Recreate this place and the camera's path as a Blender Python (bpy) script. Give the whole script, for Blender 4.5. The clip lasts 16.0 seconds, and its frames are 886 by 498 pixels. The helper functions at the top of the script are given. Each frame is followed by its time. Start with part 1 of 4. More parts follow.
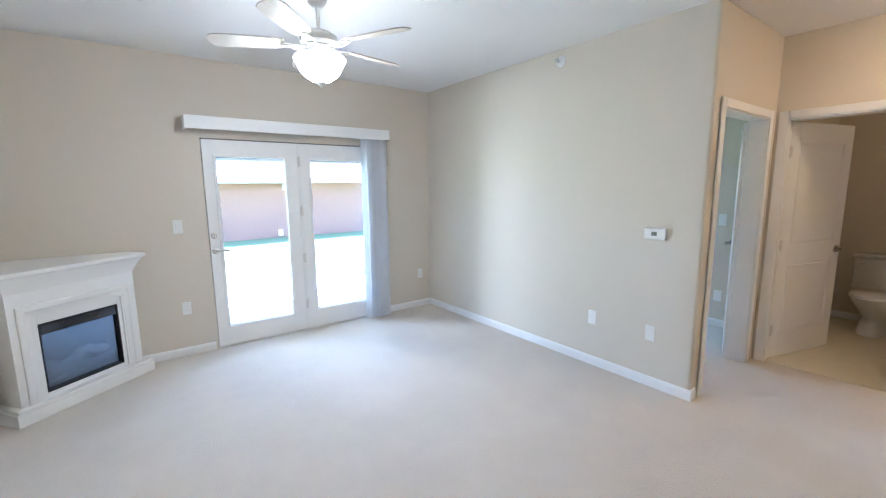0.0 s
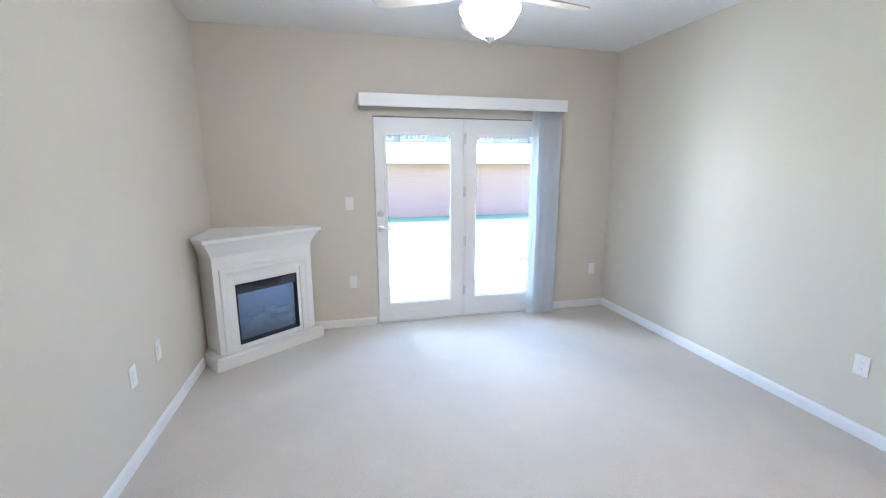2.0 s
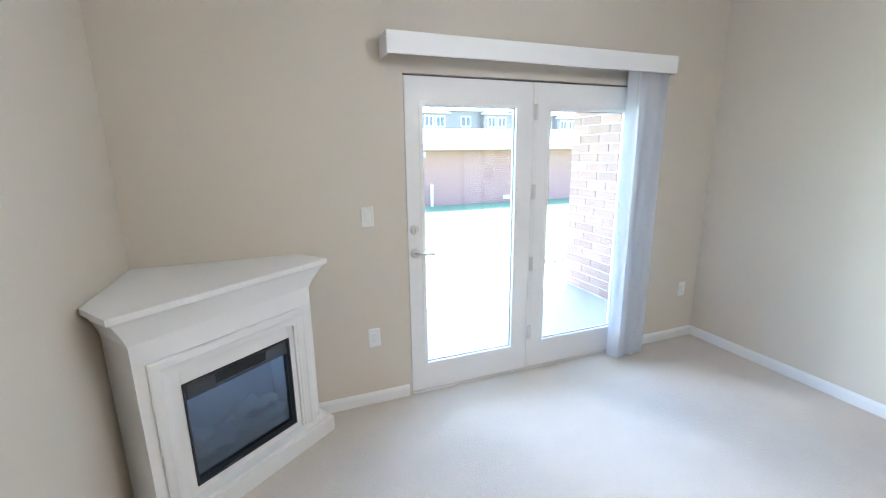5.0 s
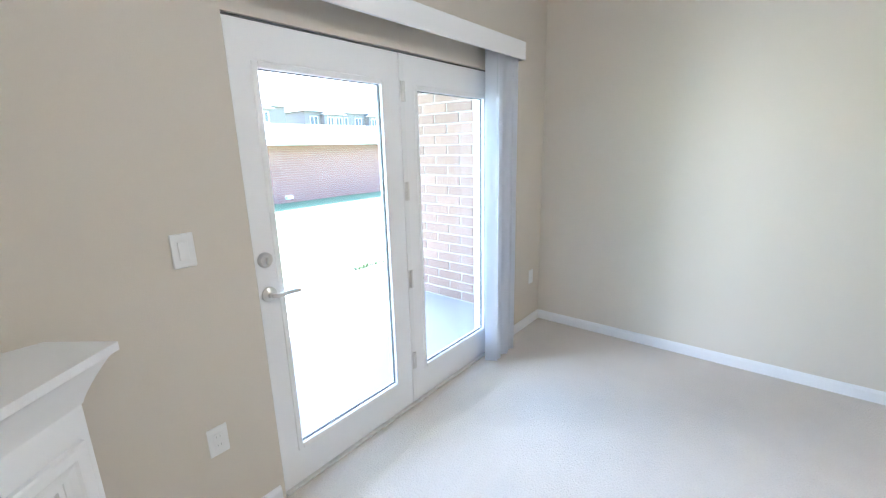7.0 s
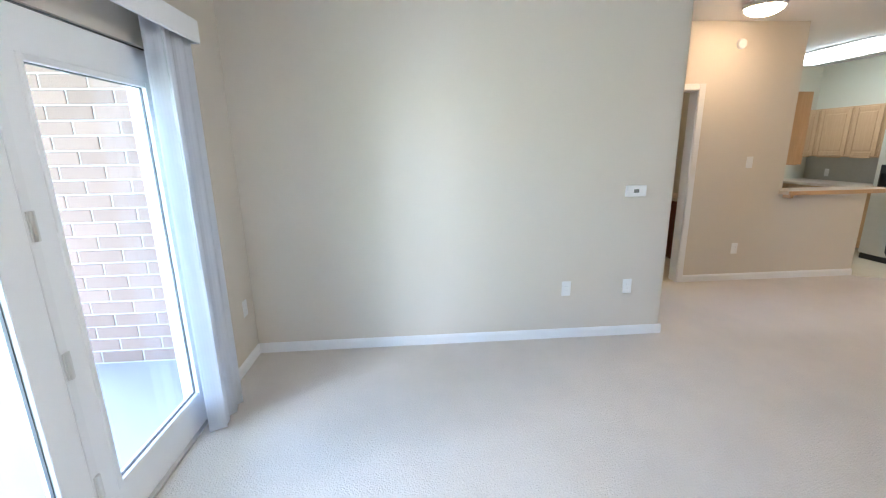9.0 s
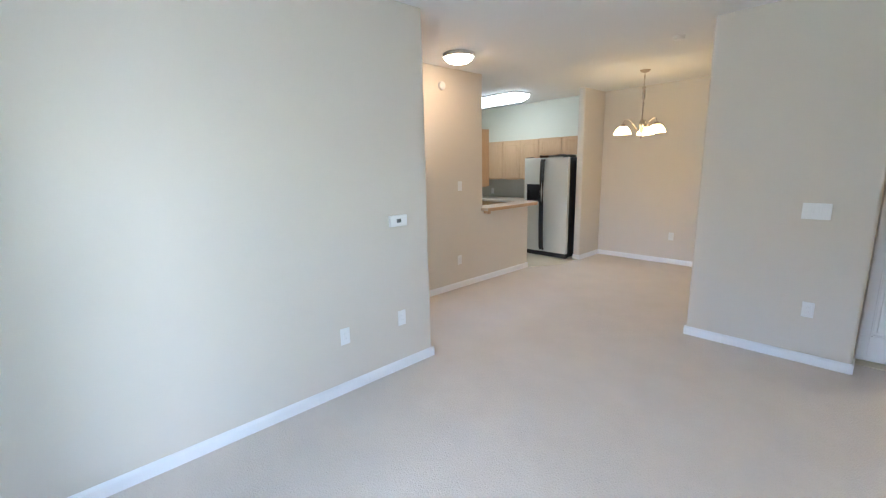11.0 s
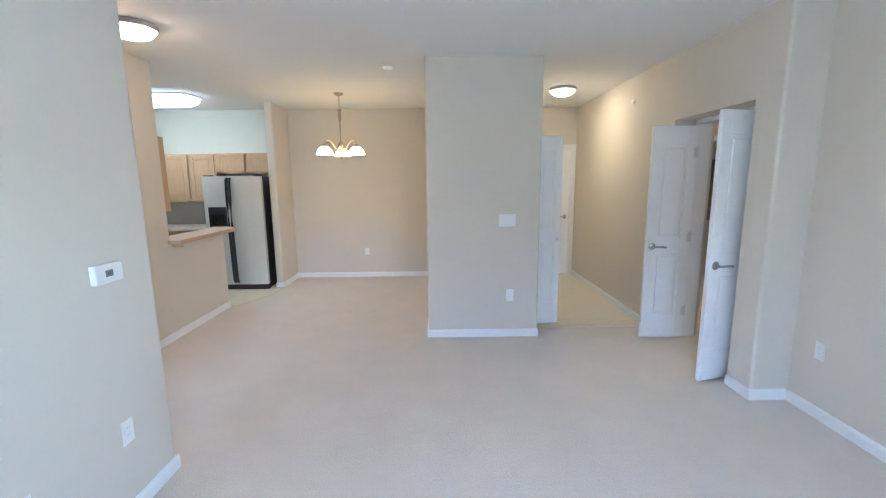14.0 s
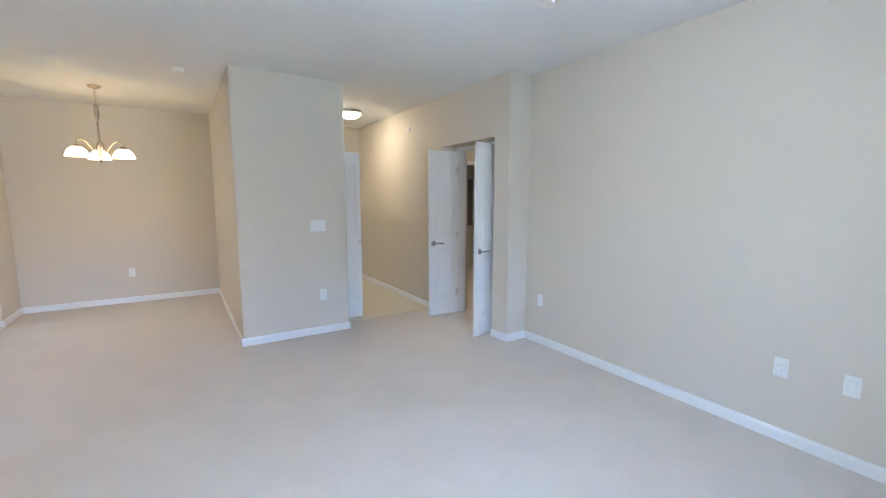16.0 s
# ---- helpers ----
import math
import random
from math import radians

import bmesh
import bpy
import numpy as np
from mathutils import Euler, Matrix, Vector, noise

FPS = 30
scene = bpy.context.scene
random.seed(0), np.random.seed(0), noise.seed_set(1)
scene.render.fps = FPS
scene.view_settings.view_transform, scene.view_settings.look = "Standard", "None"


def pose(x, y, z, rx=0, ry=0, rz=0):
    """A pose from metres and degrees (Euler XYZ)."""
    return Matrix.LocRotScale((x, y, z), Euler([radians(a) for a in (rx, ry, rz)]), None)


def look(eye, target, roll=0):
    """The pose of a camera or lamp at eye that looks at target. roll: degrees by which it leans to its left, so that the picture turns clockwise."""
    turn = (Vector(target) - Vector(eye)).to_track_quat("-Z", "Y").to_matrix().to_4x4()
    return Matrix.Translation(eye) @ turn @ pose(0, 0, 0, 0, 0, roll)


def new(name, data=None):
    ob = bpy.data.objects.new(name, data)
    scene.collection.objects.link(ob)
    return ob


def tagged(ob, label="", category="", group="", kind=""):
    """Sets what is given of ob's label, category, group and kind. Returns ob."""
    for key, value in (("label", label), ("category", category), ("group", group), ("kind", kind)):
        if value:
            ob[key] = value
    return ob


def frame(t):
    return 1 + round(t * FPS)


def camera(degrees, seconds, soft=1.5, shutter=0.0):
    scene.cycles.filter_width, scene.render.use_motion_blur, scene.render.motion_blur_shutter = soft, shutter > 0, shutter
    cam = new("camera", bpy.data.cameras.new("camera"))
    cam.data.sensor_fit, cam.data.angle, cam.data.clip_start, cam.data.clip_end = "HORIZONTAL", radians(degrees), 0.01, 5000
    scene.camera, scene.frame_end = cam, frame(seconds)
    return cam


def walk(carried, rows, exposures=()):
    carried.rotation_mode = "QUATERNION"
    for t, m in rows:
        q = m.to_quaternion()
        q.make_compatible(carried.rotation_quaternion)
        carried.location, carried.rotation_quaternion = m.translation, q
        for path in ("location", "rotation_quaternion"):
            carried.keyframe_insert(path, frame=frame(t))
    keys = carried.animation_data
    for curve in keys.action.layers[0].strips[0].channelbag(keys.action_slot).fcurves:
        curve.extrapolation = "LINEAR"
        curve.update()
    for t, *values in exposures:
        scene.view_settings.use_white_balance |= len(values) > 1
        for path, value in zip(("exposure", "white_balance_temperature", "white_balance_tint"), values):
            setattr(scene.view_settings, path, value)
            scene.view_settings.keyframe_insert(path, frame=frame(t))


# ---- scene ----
cam = camera(93.6, 16.0, soft=1.2)
PATH = [
    (0, (0.101, 0.342, 1.548), (1.283, 1.927, 1.247), -0.6),
    (0.5, (0.158, 0.342, 1.539), (1.103, 2.08, 1.244), -0.0),
    (1, (0.23, 0.438, 1.538), (0.965, 2.271, 1.221), 0.4),
    (1.5, (0.295, 0.592, 1.531), (0.873, 2.474, 1.179), 0.2),
    (2, (0.334, 0.774, 1.53), (0.805, 2.68, 1.148), -0.1),
    (2.5, (0.295, 1.021, 1.535), (0.693, 2.938, 1.131), -0.4),
    (3, (0.261, 1.297, 1.546), (0.615, 3.217, 1.113), -0.6),
    (5.5, (-0.091, 2.601, 1.554), (0.791, 4.341, 1.113), -0.8),
    (6, (-0.138, 2.824, 1.544), (0.963, 4.436, 1.108), -0.9),
    (6.5, (-0.151, 3.011, 1.548), (1.156, 4.458, 1.1), -1.1),
    (7, (-0.098, 3.193, 1.53), (1.411, 4.415, 1.052), -1.4),
    (7.5, (-0.035, 3.317, 1.521), (1.658, 4.254, 1.016), -1.3),
    (8, (-0.003, 3.432, 1.513), (1.839, 4.021, 1.003), -0.7),
    (8.5, (0.035, 3.515, 1.525), (1.964, 3.722, 1.036), -0.5),
    (9, (0.119, 3.535, 1.527), (2.056, 3.395, 1.053), -1.0),
    (9.5, (0.245, 3.566, 1.555), (2.132, 3.088, 1.095), -1.4),
    (10, (0.349, 3.608, 1.576), (2.124, 2.798, 1.139), -2.0),
    (12.5, (1.337, 3.77, 1.566), (2.033, 1.925, 1.234), 0.3),
    (13, (1.484, 3.701, 1.557), (1.882, 1.77, 1.226), -0.1),
    (13.5, (1.59, 3.625, 1.568), (1.769, 1.661, 1.233), -0.6),
    (14, (1.7, 3.644, 1.569), (1.684, 1.671, 1.244), -0.6),
    (14.5, (1.852, 3.723, 1.564), (1.585, 1.766, 1.246), -0.4),
    (15, (2.018, 3.855, 1.525), (1.471, 1.952, 1.24), -0.1),
    (15.5, (2.166, 3.979, 1.497), (1.352, 2.171, 1.242), 0.0),
    (16, (2.275, 4.072, 1.487), (1.216, 2.394, 1.239), 0.1),
]
EXPOSURES = [(0.0, 4.02, 5010, 9), (2.0, 4.04, 5000, 9), (6.5, 3.93, 5220, 9), (10.0, 3.99, 5000, 8), (12.5, 4.03, 4690, 8), (15.0, 4.15, 4610, 8), (16.0, 4.10, 4690, 8)]
walk(cam, [(t, look(eye, target, roll)) for t, eye, target, roll in PATH], EXPOSURES)
FAN_E, DOME_E, HALL_E, SHADE_E, KIT_E = 4.5, 3.4, 4.2, 0.95, 0.66   # strength of the lit glass

# ---- world, sun, exposure ----
world = bpy.data.worlds.new("sky_world")
scene.world = world
world.use_nodes = True
wn = world.node_tree
sky = wn.nodes.new("ShaderNodeTexSky")
sky.sky_type = "NISHITA"
sky.sun_disc = False
sky.sun_elevation, sky.sun_rotation = radians(52), radians(34.6)
sky.air_density, sky.dust_density = 1.0, 1.2
wn.nodes["Background"].inputs["Strength"].default_value = 0.15
wn.links.new(sky.outputs[0], wn.nodes["Background"].inputs["Color"])
sun = new("sun", bpy.data.lights.new("sun", "SUN"))
sun.data.energy, sun.data.angle, sun.data.color = 5.0, radians(0.5), (1.0, 0.95, 0.88)
sun.matrix_world = look((4.0, 5.8, 9.0), (0, 0, 0))

# added area lamp under the porch roof, out of view, standing in for sky light
portal = new("sky_portal", bpy.data.lights.new("sky_portal", "AREA"))
portal.data.shape, portal.data.size, portal.data.size_y = "RECTANGLE", 1.9, 0.60
portal.data.energy, portal.data.color = 2.8, (0.52, 0.72, 1.0)
portal.matrix_world = look((1.545, 5.30, 2.40), (1.95, 3.6, 1.65))
# added fill lamp west of the porch, out of view; streaks the east wall
west_fill = new("west_fill_lamp", bpy.data.lights.new("west_fill_lamp", "AREA"))
west_fill.data.shape, west_fill.data.size, west_fill.data.size_y = "RECTANGLE", 0.75, 1.9
west_fill.data.energy, west_fill.data.color = 6.6, (1.0, 0.95, 0.94)
west_fill.matrix_world = look((0.22, 6.75, 1.25), (2.75, 4.0, 1.35))

# ---- materials ----
def mat(name, color, rough=0.6, metal=0.0, vary=0.06, scale=6.0, bump=0.0, bscale=200.0, spec=0.5, emit=0.0, ecol=None, random=0.0, coat=0.0):
    m = bpy.data.materials.new(name)
    m.use_nodes = True
    nt = m.node_tree
    b = nt.nodes["Principled BSDF"]
    b.inputs["Roughness"].default_value = rough
    b.inputs["Metallic"].default_value = metal
    b.inputs["Specular IOR Level"].default_value = spec
    b.inputs["Coat Weight"].default_value = coat
    tc = nt.nodes.new("ShaderNodeTexCoord")
    col = nt.nodes.new("ShaderNodeMixRGB")
    col.blend_type = "MIX"
    n1 = nt.nodes.new("ShaderNodeTexNoise")
    n1.inputs["Scale"].default_value, n1.inputs["Detail"].default_value = scale, 8
    n1.inputs["Roughness"].default_value = 0.65
    nt.links.new(tc.outputs["Object"], n1.inputs["Vector"])
    nt.links.new(n1.outputs["Fac"], col.inputs["Fac"])
    col.inputs["Color1"].default_value = (*[max(0, c * (1 - vary)) for c in color], 1)
    col.inputs["Color2"].default_value = (*[min(1, c * (1 + vary)) for c in color], 1)
    last = col.outputs["Color"]
    if random:
        info = nt.nodes.new("ShaderNodeObjectInfo")
        geo = nt.nodes.new("ShaderNodeNewGeometry")
        add = nt.nodes.new("ShaderNodeMath")
        add.operation = "ADD"
        nt.links.new(info.outputs["Random"], add.inputs[0])
        nt.links.new(geo.outputs["Random Per Island"], add.inputs[1])
        mr = nt.nodes.new("ShaderNodeMapRange")
        mr.inputs["From Max"].default_value = 2.0
        mr.inputs["To Min"].default_value, mr.inputs["To Max"].default_value = 1 - random, 1 + random
        nt.links.new(add.outputs[0], mr.inputs["Value"])
        hsv = nt.nodes.new("ShaderNodeHueSaturation")
        nt.links.new(mr.outputs[0], hsv.inputs["Value"])
        nt.links.new(last, hsv.inputs["Color"])
        last = hsv.outputs["Color"]
    nt.links.new(last, b.inputs["Base Color"])
    if bump:
        n2 = nt.nodes.new("ShaderNodeTexNoise")
        n2.inputs["Scale"].default_value, n2.inputs["Detail"].default_value = bscale, 4
        nt.links.new(tc.outputs["Object"], n2.inputs["Vector"])
        bp = nt.nodes.new("ShaderNodeBump")
        bp.inputs["Strength"].default_value, bp.inputs["Distance"].default_value = bump, 0.01
        nt.links.new(n2.outputs["Fac"], bp.inputs["Height"])
        nt.links.new(bp.outputs[0], b.inputs["Normal"])
    if emit:
        b.inputs["Emission Color"].default_value = (*(ecol or color), 1)
        b.inputs["Emission Strength"].default_value = emit
    return m


def wood(name, a, c, rough=0.42, stretch=(14, 14, 1.2)):
    m = mat(name, a, rough, vary=0.05, scale=3)
    nt = m.node_tree
    tc = nt.nodes.new("ShaderNodeTexCoord")
    mp = nt.nodes.new("ShaderNodeMapping")
    mp.inputs["Scale"].default_value = stretch
    ns = nt.nodes.new("ShaderNodeTexNoise")
    ns.inputs["Scale"].default_value, ns.inputs["Detail"].default_value = 4, 10
    ns.inputs["Distortion"].default_value = 0.6
    rp = nt.nodes.new("ShaderNodeValToRGB")
    rp.color_ramp.elements[0].position, rp.color_ramp.elements[1].position = 0.3, 0.72
    rp.color_ramp.elements[0].color, rp.color_ramp.elements[1].color = (*c, 1), (*a, 1)
    nt.links.new(tc.outputs["Object"], mp.inputs["Vector"])
    nt.links.new(mp.outputs[0], ns.inputs["Vector"])
    nt.links.new(ns.outputs["Fac"], rp.inputs["Fac"])
    nt.links.new(rp.outputs[0], nt.nodes["Principled BSDF"].inputs["Base Color"])
    return m


def carpet_mat():
    m = mat("carpet_pile", (0.655, 0.595, 0.525), 0.95, vary=0.11, scale=2.6, spec=0.1)
    nt = m.node_tree
    b = nt.nodes["Principled BSDF"]
    b.inputs["Sheen Weight"].default_value = 0.25
    b.inputs["Sheen Roughness"].default_value = 0.5
    old = b.inputs["Base Color"].links[0].from_socket
    tc = nt.nodes.new("ShaderNodeTexCoord")
    fine = nt.nodes.new("ShaderNodeTexNoise")
    fine.inputs["Scale"].default_value, fine.inputs["Detail"].default_value = 170, 5
    vor = nt.nodes.new("ShaderNodeTexVoronoi")
    vor.inputs["Scale"].default_value = 120
    mid = nt.nodes.new("ShaderNodeTexNoise")
    mid.inputs["Scale"].default_value, mid.inputs["Detail"].default_value = 26, 4
    for n in (fine, vor, mid):
        nt.links.new(tc.outputs["Object"], n.inputs["Vector"])
    mr = nt.nodes.new("ShaderNodeMapRange")
    mr.inputs["From Min"].default_value, mr.inputs["From Max"].default_value = 0.3, 0.7
    mr.inputs["To Min"].default_value, mr.inputs["To Max"].default_value = 0.92, 1.05
    nt.links.new(fine.outputs["Fac"], mr.inputs["Value"])
    hs = nt.nodes.new("ShaderNodeHueSaturation")
    nt.links.new(old, hs.inputs["Color"])
    nt.links.new(mr.outputs[0], hs.inputs["Value"])
    nt.links.new(hs.outputs[0], b.inputs["Base Color"])
    ad = nt.nodes.new("ShaderNodeMath")
    ad.operation = "MULTIPLY_ADD"
    nt.links.new(mid.outputs["Fac"], ad.inputs[0])
    ad.inputs[1].default_value = 0.7
    nt.links.new(fine.outputs["Fac"], ad.inputs[2])
    ad2 = nt.nodes.new("ShaderNodeMath")
    nt.links.new(ad.outputs[0], ad2.inputs[0])
    nt.links.new(vor.outputs["Distance"], ad2.inputs[1])
    bp = nt.nodes.new("ShaderNodeBump")
    bp.inputs["Strength"].default_value, bp.inputs["Distance"].default_value = 0.4, 0.006
    nt.links.new(ad2.outputs[0], bp.inputs["Height"])
    nt.links.new(bp.outputs[0], b.inputs["Normal"])
    return m


def glass_mat(name, tint=(1, 1, 1), base=0.03, gloss=(1, 1, 1)):
    m = bpy.data.materials.new(name)
    m.use_nodes = True
    nt = m.node_tree
    nt.nodes.remove(nt.nodes["Principled BSDF"])
    out = nt.nodes["Material Output"]
    tr = nt.nodes.new("ShaderNodeBsdfTransparent")
    tr.inputs[0].default_value = (*tint, 1)
    gl = nt.nodes.new("ShaderNodeBsdfGlossy")
    gl.inputs["Roughness"].default_value = 0.02
    gl.inputs["Color"].default_value = (*gloss, 1)
    lw = nt.nodes.new("ShaderNodeLayerWeight")
    lw.inputs[0].default_value = 0.5
    pw = nt.nodes.new("ShaderNodeMath")
    pw.operation = "POWER"
    pw.inputs[1].default_value = 4.0
    nt.links.new(lw.outputs["Facing"], pw.inputs[0])
    fr = nt.nodes.new("ShaderNodeMath")
    fr.operation = "MULTIPLY_ADD"
    fr.inputs[1].default_value, fr.inputs[2].default_value = 0.6, base
    nt.links.new(pw.outputs[0], fr.inputs[0])
    mx = nt.nodes.new("ShaderNodeMixShader")
    nt.links.new(fr.outputs[0], mx.inputs[0])
    nt.links.new(tr.outputs[0], mx.inputs[1])
    nt.links.new(gl.outputs[0], mx.inputs[2])
    nt.links.new(mx.outputs[0], out.inputs[0])
    return m


M_WALL = mat("beige_wall_paint", (0.70, 0.645, 0.555), 0.75, vary=0.025, scale=1.6, bump=0.10, bscale=260, spec=0.25)
M_KWALL = mat("pale_kitchen_paint", (0.70, 0.70, 0.60), 0.7, vary=0.02, scale=1.5, bump=0.1, bscale=260, spec=0.25)
M_CEIL = mat("white_ceiling_paint", (0.84, 0.835, 0.82), 0.85, vary=0.02, scale=2, bump=0.12, bscale=180, spec=0.2)
M_WHITE = mat("white_trim_paint", (0.86, 0.86, 0.86), 0.38, vary=0.02, scale=5, bump=0.03, bscale=90)
M_DOOR = mat("white_door_paint", (0.89, 0.89, 0.89), 0.42, vary=0.02, scale=4, bump=0.05, bscale=120)
M_MANTEL = mat("white_mantel_lacquer", (0.87, 0.865, 0.85), 0.35, vary=0.02, scale=5, bump=0.02, bscale=60)
M_PLATE = mat("white_plastic", (0.87, 0.87, 0.855), 0.35, vary=0.015, scale=20)
M_SLOT = mat("dark_slot", (0.42, 0.42, 0.41), 0.6)
M_CARPET = carpet_mat()
M_VINYL = mat("cream_sheet_vinyl", (0.70, 0.645, 0.50), 0.32, vary=0.10, scale=9, bump=0.04, bscale=40)
M_NICKEL = mat("brushed_nickel", (0.76, 0.75, 0.73), 0.30, metal=1.0, vary=0.06, scale=60)
M_LEVER = mat("satin_chrome_lever", (0.52, 0.52, 0.53), 0.22, metal=1.0, vary=0.06, scale=40)
M_PEWTER = mat("aged_pewter", (0.46, 0.39, 0.32), 0.34, metal=1.0, vary=0.08, scale=40)
M_CHROME = mat("polished_chrome", (0.78, 0.78, 0.78), 0.10, metal=1.0, vary=0.02)
M_STEEL = mat("stainless_steel", (0.72, 0.72, 0.67), 0.34, metal=0.35, vary=0.05, scale=14)
M_BLACK = mat("black_enamel", (0.018, 0.018, 0.02), 0.35, vary=0.2, scale=30)
M_BLACKPL = mat("black_plastic", (0.025, 0.025, 0.028), 0.5, vary=0.2, scale=40)
M_PANEL = mat("slate_grey_panel", (0.045, 0.05, 0.06), 0.22, vary=0.1, scale=20)
M_LOG = mat("ceramic_log", (0.46, 0.41, 0.37), 0.9, vary=0.6, scale=16, bump=0.5, bscale=40)
M_BLIND = mat("pale_vinyl_vane", (0.87, 0.88, 0.90), 0.5, vary=0.03, scale=8)
M_MAPLE = wood("maple_cabinet", (0.59, 0.40, 0.225), (0.53, 0.345, 0.185))
M_CHERRY = wood("dark_cherry_vanity", (0.16, 0.045, 0.025), (0.09, 0.025, 0.015))
M_BLADE = wood("bleached_blade", (0.62, 0.56, 0.49), (0.54, 0.48, 0.41), stretch=(2, 14, 14))
M_LAMIN = mat("speckled_laminate", (0.58, 0.50, 0.40), 0.35, vary=0.22, scale=90)
M_SPLASH = mat("grey_green_backsplash", (0.47, 0.46, 0.41), 0.4, vary=0.12, scale=40)
M_PORC = mat("white_porcelain", (0.80, 0.79, 0.76), 0.12, vary=0.01)
M_MIRROR = mat("mirror_silver", (0.85, 0.85, 0.85), 0.02, metal=1.0, vary=0.0)
M_BOWL = mat("lit_alabaster_glass", (0.9, 0.86, 0.78), 0.35, vary=0.03, emit=FAN_E, ecol=(1.0, 0.90, 0.76))
M_DOME = mat("lit_frosted_dome", (0.9, 0.87, 0.8), 0.35, vary=0.02, emit=DOME_E, ecol=(1.0, 0.61, 0.30))
M_DOME_HALL = mat("lit_bright_dome", (0.9, 0.87, 0.8), 0.35, vary=0.02, emit=HALL_E, ecol=(1.0, 0.70, 0.36))
M_SHADE = mat("lit_bell_glass", (0.9, 0.87, 0.8), 0.35, vary=0.02, emit=SHADE_E, ecol=(1.0, 0.60, 0.21))
M_TUBE = mat("lit_kitchen_diffuser", (0.9, 0.92, 0.88), 0.4, vary=0.02, emit=KIT_E, ecol=(1.0, 0.97, 0.84))
M_GLASS = glass_mat("clear_pane", (0.97, 0.985, 0.98))
M_BRICK = mat("red_brown_brick", (0.255, 0.17, 0.135), 0.85, vary=0.16, scale=14, bump=0.35, bscale=90, random=0.22)
M_PINKBRICK = mat("pinkish_tan_brick", (0.30, 0.155, 0.118), 0.85, vary=0.14, scale=14, bump=0.3, bscale=90, random=0.18)
M_MORTAR = mat("pale_mortar", (0.52, 0.51, 0.49), 0.9, vary=0.1, scale=30, bump=0.3, bscale=120)
M_TANMORTAR = mat("tan_mortar", (0.40, 0.33, 0.29), 0.9, vary=0.1, scale=30)
M_CONC = mat("patio_concrete", (0.34, 0.335, 0.335), 0.85, vary=0.08, scale=4, bump=0.25, bscale=90)
M_GRASS = mat("lawn_grass", (0.15, 0.20, 0.10), 0.9, vary=0.35, scale=1.4, bump=0.6, bscale=60)
M_BLADEG = mat("grass_blade", (0.06, 0.085, 0.035), 0.7, vary=0.3, scale=3, random=0.3)
M_SHINGLE = mat("grey_roof_shingle", (0.30, 0.29, 0.285), 0.9, vary=0.15, scale=6, bump=0.4, bscale=30, random=0.12)
M_SIDING = mat("grey_blue_siding", (0.20, 0.16, 0.145), 0.7, vary=0.05, scale=3)
M_WINDOW = mat("dark_window_pane", (0.09, 0.085, 0.09), 0.35, vary=0.2, scale=1)
def translucent(m, amount=0.5):
    """Let light through a thin sheet."""
    nt = m.node_tree
    b = nt.nodes["Principled BSDF"]
    tl = nt.nodes.new("ShaderNodeBsdfTranslucent")
    tl.inputs[0].default_value = (0.88, 0.90, 0.94, 1)
    mx = nt.nodes.new("ShaderNodeMixShader")
    mx.inputs[0].default_value = amount
    nt.links.new(b.outputs[0], mx.inputs[1])
    nt.links.new(tl.outputs[0], mx.inputs[2])
    nt.links.new(mx.outputs[0], nt.nodes["Material Output"].inputs[0])


translucent(M_BLIND, 0.6)
# blue gloss colour puts the blue-lit floor's reflection into the glass
M_FGLASS = glass_mat("reflective_firebox_glass", (0.58, 0.58, 0.60), 0.27, (0.54, 0.72, 1.0))
M_LCD = mat("grey_display", (0.22, 0.25, 0.22), 0.25)
M_RUBBER_GAP = mat("grey_rubber_and_gap_shade", (0.12, 0.12, 0.12), 0.7)
M_DARKROOM = mat("dark_shower_glass", (0.28, 0.25, 0.22), 0.15, vary=0.2)


# ---- mesh helpers ----
def box(bm, x0, y0, z0, x1, y1, z1, bevel=0.0, seg=1):
    r = bmesh.ops.create_cube(bm, size=1.0, matrix=Matrix.Translation(((x0 + x1) / 2, (y0 + y1) / 2, (z0 + z1) / 2)) @ Matrix.Diagonal((abs(x1 - x0), abs(y1 - y0), abs(z1 - z0), 1)))
    if bevel:
        es = list({e for v in r["verts"] for e in v.link_edges})
        bmesh.ops.bevel(bm, geom=es, offset=bevel, segments=seg, affect="EDGES", profile=0.5)
    return bm


def cyl(bm, p, r, h, seg=20, axis="z", r2=None):
    turn = {"z": Matrix.Identity(4), "x": Matrix.Rotation(radians(90), 4, "Y"), "y": Matrix.Rotation(radians(-90), 4, "X")}[axis]
    bmesh.ops.create_cone(bm, cap_ends=True, segments=seg, radius1=r, radius2=r if r2 is None else r2, depth=h, matrix=Matrix.Translation(p) @ turn)
    return bm


def lathe(bm, prof, seg=28, at=(0, 0, 0), axis_m=None):
    """Turn a profile of (radius, height) round z."""
    rings = []
    for r, z in prof:
        ring = []
        for i in range(seg):
            a = 2 * math.pi * i / seg
            v = Vector((r * math.cos(a), r * math.sin(a), z))
            if axis_m:
                v = axis_m @ v
            ring.append(bm.verts.new(v + Vector(at)))
        rings.append(ring)
    for a, b in zip(rings, rings[1:]):
        for i in range(seg):
            bm.faces.new((a[i], a[(i + 1) % seg], b[(i + 1) % seg], b[i]))
    bm.faces.new(list(reversed(rings[0])))
    bm.faces.new(rings[-1])
    return bm


